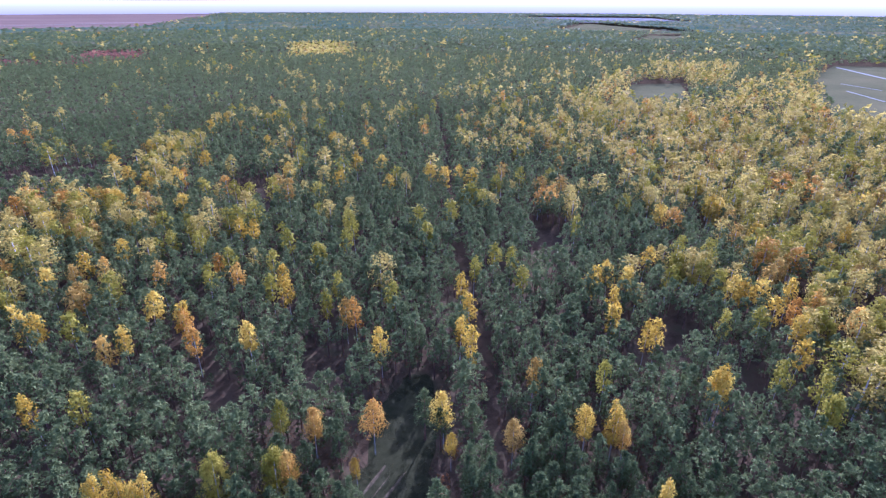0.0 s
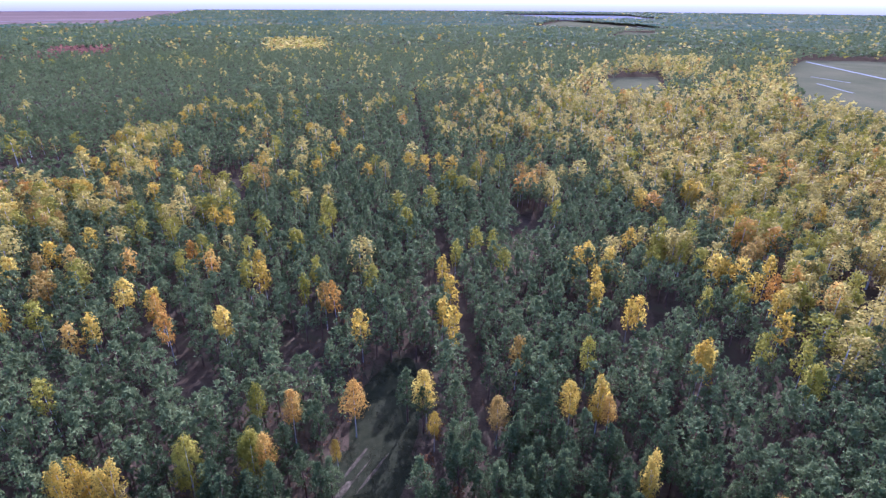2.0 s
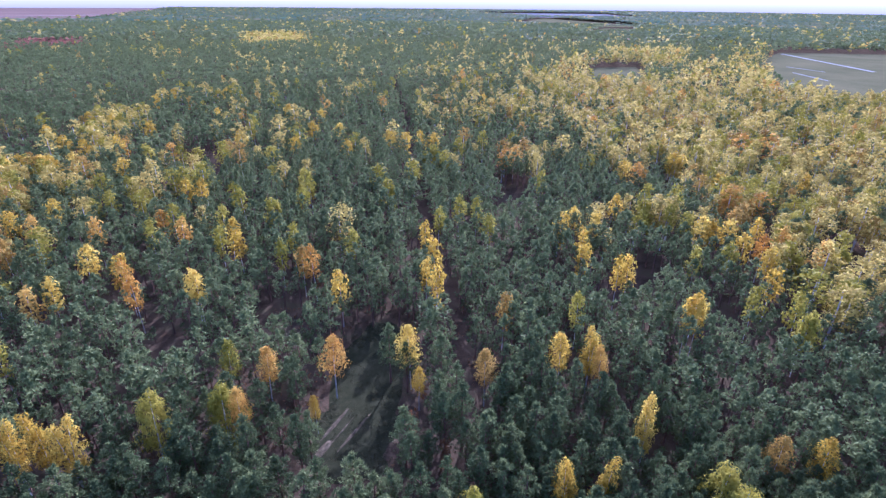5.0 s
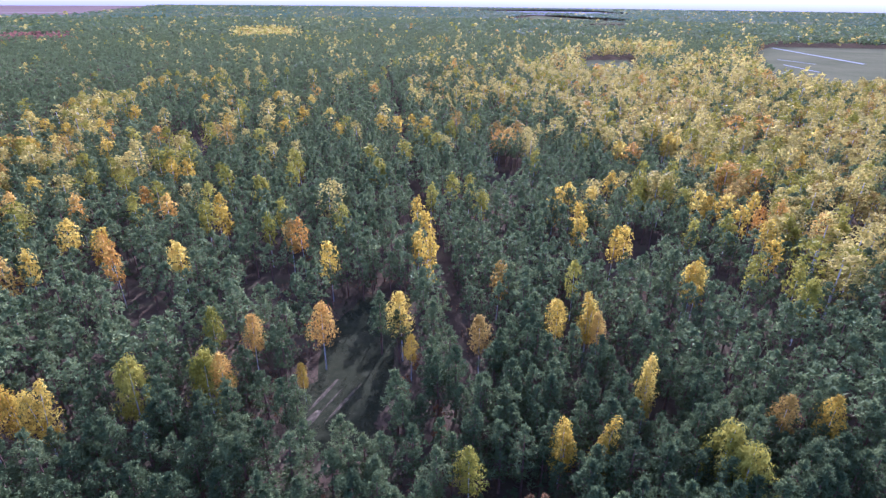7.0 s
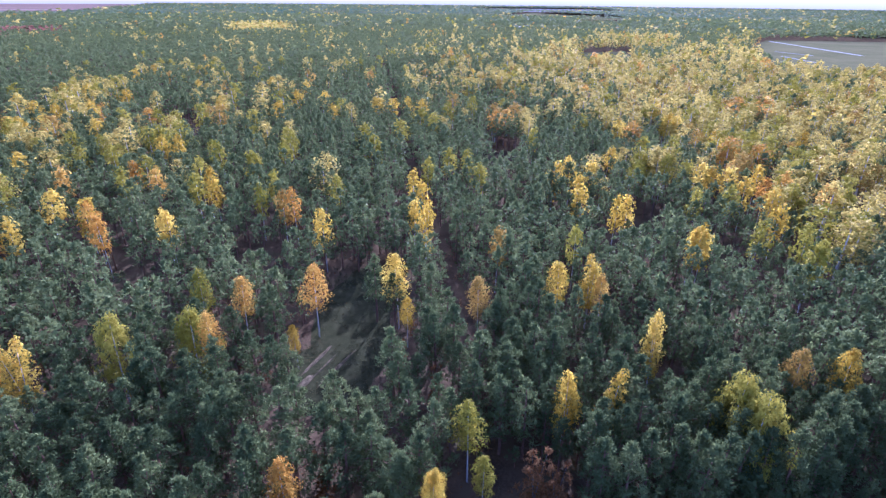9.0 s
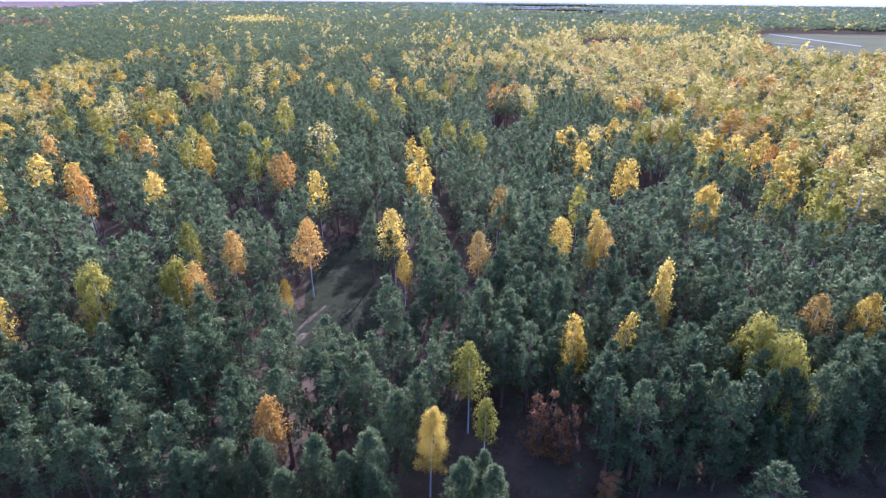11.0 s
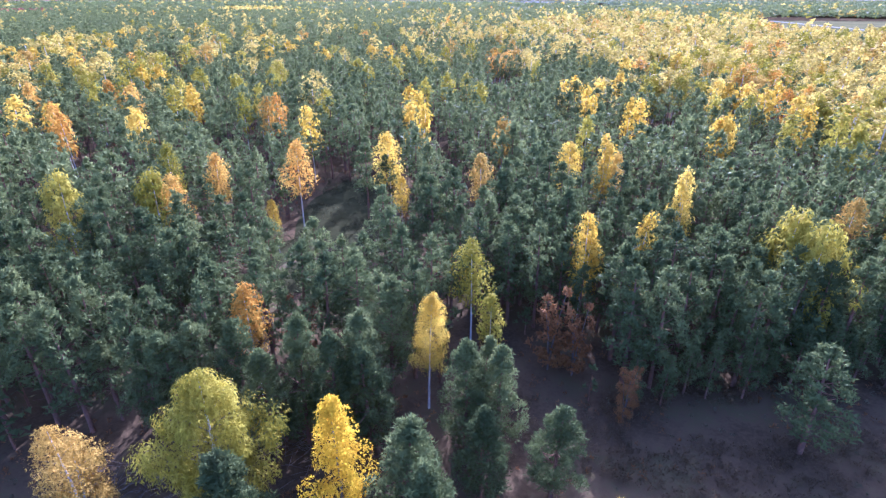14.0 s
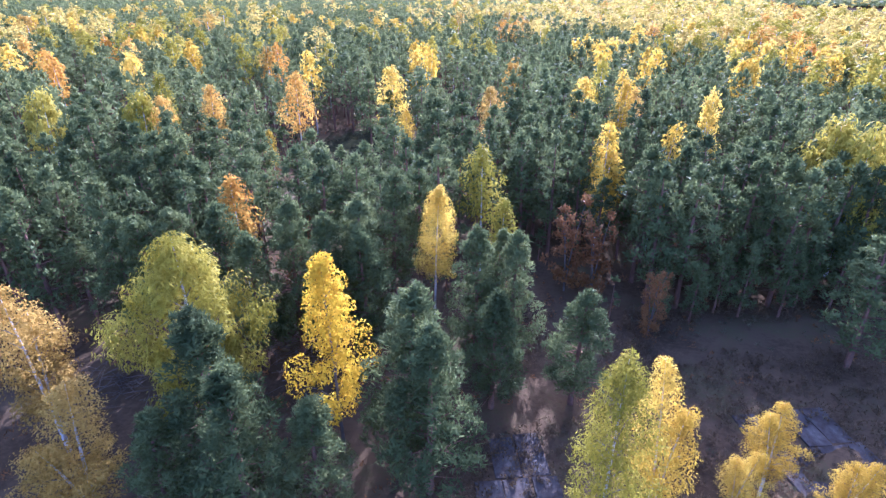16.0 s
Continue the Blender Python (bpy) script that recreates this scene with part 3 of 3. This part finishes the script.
ORANGE = [(-25.4, 65.3, 12), (33.3, 73.3, 11), (-23.9, 76, 12), (-74.5, 96.6, 13), (-55.9, 100.5, 13), (100, 110.6, 13), (-21.2, 112, 13), (88.8, 114.6, 13), (95.5, 117.5, 13), (-78.9, 132.2, 13), (-57.8, 132.4, 13), (-124, 134.8, 13), (-97, 135, 13), (-65.3, 139.7, 13), (83.1, 175.7, 13), (-159.9, 188.3, 13), (-154.8, 191.5, 13), (-147.4, 194.9, 13), (38.3, 200.3, 13), (43.5, 203.9, 13), (-244.1, 301.2, 13), (-236.2, 301.3, 13), (-42.8, 315.1, 13), (-11.3, 320.5, 13)]
ORANGE_BROAD = [(-11.5, 39.8, 12), (-12.8, 76.9, 13.3), (-60.5, 107.6, 13)]
RUST = [(-15.8, 72, 4.5), (2.6, 75.5, 4), (-19, 66, 4), (18.8, 34.2, 6), (7.8, 36.1, 5), (16.5, 40.4, 8), (14.5, 41.5, 9), (-8.1, 43.8, 8), (5.2, 59.5, 6.5), (0.2, 66.6, 6), (2, 73.3, 5), (-20.2, 113.9, 7)]
POPLAR = [(-3.2, 25, 13)]
SAPLINGS = [(20.9, 17.8, 5), (12.1, 18.7, 4), (16.2, 19, 4.5), (18.3, 19.8, 6)]
PINES_NEAR = [(-6.9, 19.6, 10), (-11.1, 20.8, 7), (-4, 20.9, 7.5), (1.5, 21.7, 10.5), (-8.9, 22.8, 11.2), (0.5, 24.4, 11), (5.7, 27.6, 8.6), (10.8, 27.6, 8.7), (31.2, 29.6, 10), (7.6, 31.7, 10.5), (-1.9, 32.5, 10.5), (5.4, 32.5, 10.5), (-9.1, 33, 10.5), (-4.3, 33.4, 11.5), (6.8, 34.1, 9.5), (-6.8, 34.2, 12), (-2.6, 34.4, 12), (-16, 34.6, 11), (-17.9, 34.7, 11), (-11.2, 34.9, 11.5), (-14.4, 35.9, 11), (-24.4, 37.1, 12), (30.7, 37.6, 12), (-19.8, 37.9, 12.4), (23, 38.2, 12.3), (-22.6, 38.3, 8), (44, 38.5, 12), (33.2, 38.7, 12.3), (41.3, 38.8, 12), (-14.5, 39.1, 12.3), (20.8, 39.1, 12), (-0.2, 39.4, 12.3)]
PINES_MID = [(30.2, 39.4, 12.4), (35.8, 39.4, 12), (-18.4, 39.6, 12), (26.2, 40.1, 12), (28.9, 40.3, 12), (-24.2, 40.8, 12.4), (44.4, 40.8, 12.3), (-0.8, 41.4, 11.5), (2, 41.4, 12.5), (49.4, 42, 12.5), (-3, 42.5, 12.3), (21, 42.5, 12.5), (-10.8, 42.7, 12.4), (-5.7, 42.8, 12.5), (47.7, 43.3, 12.4), (24.3, 43.5, 12.3), (30.7, 44.3, 12.7), (26.9, 44.7, 12.7), (-3.3, 46, 11.5), (-8.4, 46.7, 12), (-6.5, 47.6, 12), (-4.7, 49.9, 11), (1.4, 50, 12), (-2.6, 50, 11.5), (-12, 51.7, 12.4), (9, 51.9, 13), (-17.3, 52.8, 12), (17.9, 53.2, 11), (0.2, 56.4, 11.5), (2.7, 58.2, 11.5), (8.3, 58.8, 12.5), (-15.9, 59.4, 12.5)]
PINES_FAR = [(15.9, 61.3, 12.5), (5.4, 62, 13), (-15, 62.1, 13), (8.1, 63.2, 13.5), (-19.4, 63.2, 13), (23.7, 63.3, 12), (14.2, 65.8, 12), (22.7, 66.6, 13), (15.8, 68.1, 13), (19.6, 68.8, 13), (7.7, 69.9, 12.5), (22, 70, 13.3), (5.8, 77.4, 13), (-0.2, 77.8, 13.5), (-3.3, 80.5, 13.5)]

rng = np.random.default_rng(5)
taken = []
KINDS = [
    (GOLD_NEAR + GOLD_MID + GOLD_FAR, "birch", "slim", GOLD_LEAVES, BIRCH_BARK, "slim birch with golden-yellow autumn leaves among pines", 1.0),
    (GOLD_BROAD, "birch", "broad", GOLD_LEAVES, BIRCH_BARK, "broad birch with dense golden autumn leaves", 1.0),
    (LIME_NEAR + LIME_MID, "birch", "slim", LIME_LEAVES, BIRCH_BARK, "slim birch with yellow-green thinning leaves", 1.0),
    (LIME_BROAD, "birch", "weeping", LIME_LEAVES, BIRCH_BARK, "broad weeping birch with yellow-green hanging twigs", 1.3),
    (TAN, "birch", "slim", TAN_LEAVES, BIRCH_BARK, "birch with dull tan, half-fallen leaves", 1.0),
    (TAN_BROAD, "birch", "broad", TAN_LEAVES, BIRCH_BARK, "broad pale-stemmed birch with tan leaves", 1.3),
    (ORANGE, "birch", "slim", ORANGE_LEAVES, BIRCH_BARK, "small-crowned birch with orange leaves among pines", 1.0),
    (ORANGE_BROAD, "birch", "slim", ORANGE_LEAVES, BIRCH_BARK, "tall birch with orange-gold drooping leaves", 1.05),
    (RUST, "oak", "bush", RUST_LEAVES, GREY_BARK, "low young oak with rust-brown leaves", 1.0),
    (POPLAR, "poplar", "poplar", YELLOW_LEAVES, GREY_BARK, "bright yellow pointed aspen beside dark pines", 1.0),
    (SAPLINGS, "birch_sapling", "broad", GOLD_LEAVES, BIRCH_BARK, "young golden-leaved birch beside the concrete slabs", 1.25),
]
for places, name, shape, leaf, bark, label, wide in KINDS:
    for x, y, h in places:
        h *= 1.06 if y > 45 else 1.0
        if any((x - a) ** 2 + (y - b) ** 2 < 1.5 for a, b in taken):
            continue
        taken.append((x, y))
        tree(name, shape, x, y, h * rng.uniform(0.97, 1.03), (bark, leaf), label, "tree", name + " trees in the pine wood", rng, wide * rng.uniform(0.85, 1.15) * (0.78 if math.hypot(x, y) < 22 and h > 8 else 1.35 if y > 170 else 0.86 if 36 < math.hypot(x, y) < 130 else 1.0))
pine_places = list(PINES_NEAR + PINES_MID + PINES_FAR)
leafy_spots = list(taken)
taken += [(x, y) for x, y, h in pine_places]
gx, gy, prng = scatter(3.9, 16, 78, 21)
for x, y in zip(gx, gy):
    if len(pine_places) < 330 and all((x - a) ** 2 + (y - b) ** 2 > 8.6 for a, b in taken) and all((x - a) ** 2 + (y + 1.5 - b) ** 2 > 12.0 for a, b in leafy_spots):
        pine_places.append((x, y, prng.uniform(10.8, 13.2)))
ex, ey, erng = scatter(2.7, 16, 85, 27)
edge = inside(ex, ey, EDGE_STAND)
for x, y in zip(ex[edge], ey[edge]):
    if all((x - a[0]) ** 2 + (y - a[1]) ** 2 > 4.0 for a in pine_places):
        pine_places.append((x, y, erng.uniform(10.5, 12.6)))
for k in range(16):
    pine_places.append((20 + k * 2.5 + erng.uniform(-0.8, 0.8), 36.2 + 0.05 * k + erng.uniform(-0.6, 0.8), erng.uniform(4.5, 7.5)))
for x, y, h in pine_places:
    open_side = math.hypot(x, y) < 36 or (x > 17 and y < 41)
    if y > 45 and any((x - a) ** 2 + (y + 2.5 - b) ** 2 < 14 for a, b in leafy_spots):
        h *= 0.84
    tree("pine", "full_pine" if open_side else "pine", x, y, h, (PINE_BARK, NEEDLES), "Scots pine with blue-green needles and a bare trunk", "tree", "pines of the wood", rng, rng.uniform(0.95, 1.2) * (1.4 if (h < 9.5 and math.hypot(x, y) < 34) or (x > 25 and y < 34) else 1.25 if math.hypot(x, y) < 30 else 1.0))


# ---- the wood beyond, in one piece for each kind ----
def wood_stuff(name, label, zones, shape_of, mats, shares=(1.0,)):
    verts, which, n = [], [], 0
    for xs, ys, hs, level, wider, zrng in zones:
        forms = [shape_of(k, level) for k in range(4)]
        pick = zrng.integers(0, 4, len(xs))
        for k, (wood, crown) in enumerate(forms):
            x, y, h = xs[pick == k], ys[pick == k], hs[pick == k]
            if not len(x):
                continue
            t = np.concatenate([wood[0][wood[1]], crown[0][crown[1]]]) if wood is not None else crown[0][crown[1]]
            a = zrng.uniform(0, 6.28, len(x))
            wide = h / 10 * wider * zrng.uniform(0.8, 1.25, len(x))
            c, s = np.cos(a) * wide, np.sin(a) * wide
            out = np.empty((len(x), *t.shape), np.float32)
            out[..., 0] = t[..., 0] * c[:, None, None] - t[..., 1] * s[:, None, None] + x[:, None, None]
            out[..., 1] = t[..., 0] * s[:, None, None] + t[..., 1] * c[:, None, None] + y[:, None, None]
            out[..., 2] = t[..., 2] * (h / 10)[:, None, None]
            w = np.ones(len(t), np.int32)
            w[: len(wood[1]) if wood is not None else 0] = 0
            verts.append(out.reshape(-1, 3, 3))
            tone = zrng.choice(len(mats) - 1, len(x), p=shares)
            which.append((w[None, :] * (1 + tone[:, None])).ravel())
    tris = np.concatenate(verts)
    return tagged(new(name, mesh_of(name, *loose(tris), mats, np.concatenate(which))), label, "forest", kind="stuff")


def far_pine(k, level):
    whorls, arms, count, ln, wd = ((6, 4, 13, 0.5, 0.19), (4, 3, 6, 0.8, 0.36), (2, 3, 3, 1.2, 0.6), (1, 3, 2, 2.0, 1.2))[level]
    wood, none, crown = pine_shape(900 + k, whorls, arms, count, ln, wd, False, (0.36, 0.2, 0.15, 0.1)[level], (1.3, 1.55, 1.8, 2.0)[level])
    return (tube([(0, 0, -0.3), (0, 0, 8.0)], [0.16, 0.05], 3) if level < 2 else None, crown)


def far_birch(k, level):
    clumps, count, ln, wd = ((18, 28, 0.4, 0.15), (12, 18, 0.52, 0.24), (7, 5, 1.0, 0.5), (3, 2, 2.0, 1.4))[level]
    wood, none, crown = leafy_shape(950 + k, clumps, count, ln, wd, 1.65, 0.32, 0.1, 0.3, False, 1, 1.75, 0.3)
    return (tube([(0, 0, -0.3), (0, 0, 8.0)], [0.14, 0.05], 3) if level < 2 else None, crown)


pine_zones, birch_zones, oak_zones = [], [], []
spots = np.array(taken)
for spacing, low, high, level, seed in ((4.3, 78, 235, 0, 31), (4.5, 235, 450, 1, 32), (5.4, 450, 900, 2, 33), (9.5, 900, 1700, 3, 34), (27.0, 1700, 4750, 3, 35)):
    gx, gy, zrng = scatter(spacing, low, high, seed)
    if low < 450:
        free = np.array([((spots[:, 0] - a) ** 2 + (spots[:, 1] - b) ** 2).min() > 9.0 for a, b in zip(gx, gy)])
        gx, gy = gx[free], gy[free]
    leafy = zrng.uniform(size=len(gx)) < birch_share(gx, gy)
    hs = zrng.uniform(9.6, 13.6, len(gx))
    # a closed stand of birches has fewer, wider trees
    stays = ~leafy | ~inside(gx, gy, BIRCH_WOOD) | (zrng.uniform(size=len(gx)) < 0.62)
    gx, gy, leafy, hs = gx[stays], gy[stays], leafy[stays], hs[stays]
    hs *= np.where(inside(gx, gy, PLANTATION), 0.95, 1.0)
    wider = 1.08 if level < 2 else 1.15 if level == 2 else 1.5 if spacing < 20 else 2.6
    wx, wy = ragged(gx, gy)
    red = inside(wx, wy, RED_PATCH) | inside(wx, wy, RED_STRIP)
    low_growth = inside(wx, wy, REED_CLEARING)
    red &= ~low_growth
    hs = np.where(leafy, hs * zrng.uniform(0.95, 1.3, len(gx)), hs)
    hs[red | low_growth] *= 0.85
    pines, birches = ~leafy & ~red & ~low_growth, (leafy | low_growth) & ~red
    pine_zones.append((gx[pines], gy[pines], hs[pines], level, wider, zrng))
    birch_zones.append((gx[birches], gy[birches], hs[birches] * 1.05, level, wider * 1.2, zrng))
    if red.any():
        oak_zones.append((gx[red], gy[red], hs[red], level, wider * 1.2, zrng))
wood_stuff("pine_wood", "dense blue-green pine wood stretching into the distance", pine_zones, far_pine, [PINE_BARK, NEEDLES])
wood_stuff("birch_wood", "golden autumn birches scattered through and beside the pines", birch_zones, far_birch, [BIRCH_BARK, DISTANT_LEAVES, LIME_LEAVES, TAN_LEAVES, ORANGE_LEAVES], (0.62, 0.28, 0.08, 0.02))

wood_stuff("oak_wood", "low red-brown oaks in a strip between the pines", oak_zones, far_birch, [GREY_BARK, RED_LEAVES])

ux, uy, urng = scatter(3.1, 40, 112, 55)
free = np.array([((spots[:, 0] - a) ** 2 + (spots[:, 1] - b) ** 2).min() > 2.5 for a, b in zip(ux, uy)]) & (urng.uniform(size=len(ux)) < 0.6)
ux, uy = ux[free], uy[free]
wood_stuff("young_pines", "young pines filling the shade under the tall pines", [(ux, uy, urng.uniform(2.5, 6.5, len(ux)), 1, 1.35, urng)], far_pine, [PINE_BARK, NEEDLES])

# ---- track, slabs and ground litter ----
def slab_road():
    """Old concrete slabs, laid side by side in three rows, sunken and tilted, many under soil."""
    srng = random.Random(8)
    road = tagged(new("slab_road"), "old cracked concrete slab road half sunk in soil", "road", kind="structure")
    forms = []
    for k in range(4):
        bm = bmesh.new()
        bmesh.ops.create_cube(bm, size=1.0)
        for v in bm.verts:
            v.co = Vector((v.co.x * 1.46, v.co.y * 2.94, v.co.z * 0.16))
            v.co += Vector((srng.uniform(-0.03, 0.03), srng.uniform(-0.05, 0.05), 0))
        bmesh.ops.bevel(bm, geom=bm.edges[:], offset=0.03, segments=1, affect="EDGES")
        me = bpy.data.meshes.new("slab")
        bm.to_mesh(me)
        bm.free()
        me.materials.append(CONCRETE)
        forms.append(me)
    for row in range(3):
        for col in range(18):
            x, y = (5.8 if row == 0 else 4.6) + col * 1.53, 23.6 - row * 3.05 + 0.04 * col * 1.53
            near_end, far_end = col < (2 if row == 0 else 3), 18.5 < x < 30 and row < 2 and noise.noise((x * 0.5, y * 0.5, 9.0)) > -0.18
            if not near_end and (not far_end or srng.random() < 0.3):
                continue
            s = new("slab", srng.choice(forms))
            s.parent = road
            s.matrix_basis = pose(x, y, srng.uniform(-0.12, -0.06), srng.uniform(-2, 2), srng.uniform(-2.5, 2.5), 1.7 + srng.uniform(-3, 3))


def soil_patches(name, label, places, mat, seed):
    """Low uneven mounds of soil and grass: one sheet with a ragged edge each, drawn out along one way."""
    v, f = [], []
    srng = random.Random(seed)
    for x, y, long, wide, turn, high in places:
        n, c0 = 26, len(v)
        v.append((x, y, high))
        for ring, lift in ((0.55, 0.85), (1.0, -0.06)):
            for i in range(n):
                a = 2 * math.pi * i / n
                r = ring * (1 + 0.25 * noise.noise((math.cos(a) * 1.5 + x, math.sin(a) * 1.5 + y, seed)) + srng.uniform(-0.05, 0.05))
                px, py = math.cos(a) * long * r, math.sin(a) * wide * r
                ct, st = math.cos(radians(turn)), math.sin(radians(turn))
                v.append((x + px * ct - py * st, y + px * st + py * ct, high * lift + (srng.uniform(-0.02, 0.02) if lift > 0 else -0.1)))
        for i in range(n):
            k = (i + 1) % n
            f += [(c0, c0 + 1 + i, c0 + 1 + k), (c0 + 1 + i, c0 + 1 + n + i, c0 + 1 + n + k), (c0 + 1 + i, c0 + 1 + n + k, c0 + 1 + k)]
    me = mesh_of(name, v, f, [mat])
    me.polygons.foreach_set("use_smooth", np.ones(len(f), bool))
    return tagged(new(name, me), label, "ground", kind="structure")


slab_road()
soil_patches("clearing_turf", "dull olive turf of the forest clearing", [(-7.5, 81, 21, 6.5, 84, 0.16), (-9.5, 67, 9, 8.5, 60, 0.16)], GRASS, 6)
# Pale sand colour also carries the sun streaks between trunk shadows on the track.
soil_patches("track", "pale strips in the clearing for sandy ruts and painted sun streaks", [(-12.4, 70.5, 6.5, 0.5, 63, 0.26), (-9.2, 68.0, 7.5, 0.45, 60, 0.26), (-11.2, 68.6, 5.0, 0.25, 62, 0.24), (-13.6, 65, 3.0, 1.0, 62, 0.24)], SAND, 2)
soil_patches("soil_heap", "soil and moss spread over the slabs", [(13, 23.5, 3.0, 1.6, 10, 0.2), (19, 18.5, 3.4, 1.5, -5, 0.2), (34, 21, 4.5, 1.6, 5, 0.2), (24, 21.5, 2.4, 1.0, 20, 0.18)], FLOOR, 4)


# ---- undergrowth, fallen branches ----
def undergrowth(name, label, count, area, size, mat, seed, keep_out=()):
    urng = np.random.default_rng(seed)
    x, y = urng.uniform(area[0], area[1], count), urng.uniform(area[2], area[3], count)
    lumps = np.array([noise.noise((a * 0.16, b * 0.16, seed)) for a, b in zip(x, y)])
    ok = lumps > -0.05
    for outline in keep_out:
        ok &= ~inside(x, y, outline)
    x, y = x[ok], y[ok]
    cs = np.stack([x, y, urng.uniform(0.0, size * 0.5, len(x))], 1)
    t = tufts(urng, cs, urng.uniform(0.4, 1.0, len(x)) * size, 14, size * 0.6, size * 0.13, 0.9)
    t[..., 2] = np.maximum(t[..., 2], -0.2)
    return tagged(new(name, mesh_of(name, *loose(t), [mat])), label, "undergrowth", kind="stuff")


undergrowth("bracken", "rust-brown bracken and seedlings on the forest floor", 4200, (-45, 55, 17, 110), 0.34, RUST_LEAVES, 7, (TRACK_CLEARING, [(3, 15), (3, 27), (48, 29), (48, 16)]))
undergrowth("low_grass", "dull green grass tufts on the forest floor", 2600, (-40, 55, 14, 105), 0.35, foliage("dull_grass", [(0.06, 0.055, 0.03), (0.1, 0.09, 0.045), (0.15, 0.13, 0.07)], 0.3), 13)


def fallen_branches():
    """Heaps of pale cut branches lying in rows under the pines."""
    frng = np.random.default_rng(17)
    for cx, cy, n in ((-8.5, 35, 90), (-18.5, 31, 110), (-15, 34, 70), (-6.5, 33, 60)):
        pieces = []
        for i in range(n):
            a = radians(35) + frng.normal() * 0.7
            ln = frng.uniform(0.7, 2.2)
            p = np.array((cx + frng.normal() * 1.5, cy + frng.normal() * 1.5, frng.uniform(0.02, 0.4)))
            d = np.array((math.cos(a), math.sin(a), frng.normal() * 0.1)) * ln
            pieces.append(tube([p, p + d * 0.5 + np.array((0, 0, 0.05)), p + d], [0.03, 0.022, 0.008], 3))
        ob = new("brush_heap", mesh_of("brush_heap", *join(pieces), [BRUSHWOOD]))
        tagged(ob, "heap of dry brown cut branches lying under the pines", "branches", "brush heaps on the forest floor", "stuff")


fallen_branches()
undergrowth("clearing_grass", "dull olive grass and weeds in the forest clearing", 2600, (-21, 3, 57, 102), 0.32, foliage("olive_weeds", [(0.035, 0.032, 0.014), (0.06, 0.055, 0.024), (0.09, 0.08, 0.035)], 0.3), 31)
undergrowth("roadside_weeds", "dull brown weeds round the slabs and edge of the wood", 6000, (2, 48, 12, 38), 0.32, foliage("brown_weeds", [(0.05, 0.036, 0.018), (0.085, 0.06, 0.03), (0.125, 0.085, 0.042)], 0.3), 33)

# ---- farm strips in the east field ----
def strip(name, a, b, wide, mat, label):
    """A long covered bed: a low rounded ridge from a to b."""
    (x0, y0), (x1, y1) = a, b
    ln = math.hypot(x1 - x0, y1 - y0)
    bm = bmesh.new()
    prev = None
    for i in range(13):
        u = i / 12
        cx, cy = x0 + (x1 - x0) * u, y0 + (y1 - y0) * u
        nx, ny = -(y1 - y0) / ln, (x1 - x0) / ln
        ring = [bm.verts.new((cx + nx * wide * k, cy + ny * wide * k, 0.05 + 0.3 * h + 0.1 * noise.noise((u * 9, k, 2)))) for k, h in ((-0.5, -0.1), (-0.3, 1.0), (0.0, 1.5), (0.3, 1.0), (0.5, -0.1))]
        if prev:
            for k in range(4):
                bm.faces.new((prev[k], prev[k + 1], ring[k + 1], ring[k]))
        prev = ring
    bmesh.ops.recalc_face_normals(bm, faces=bm.faces[:])
    return tagged(part(name, bm, mat), label, "crop cover", "covered beds in the field")


strip("crop_cover", (549, 778), (524, 655), 5, PLASTIC, "long white plastic crop cover on the field")
strip("crop_cover", (524, 655), (505, 560), 5, PLASTIC, "long white plastic crop cover on the field")
strip("crop_cover", (409, 555), (399, 490), 2.5, PLASTIC, "narrow white crop cover on the field")
strip("crop_cover", (440, 610), (448, 560), 2, PLASTIC, "narrow white crop cover on the field")
strip("field_road", (-1250, 1640), (-1000, 1870), 14, PALE_EARTH, "pale dirt road along the peat field")
strip("field_road", (-1650, 1950), (-1250, 2600), 18, PALE_EARTH, "pale dirt road across the peat field")
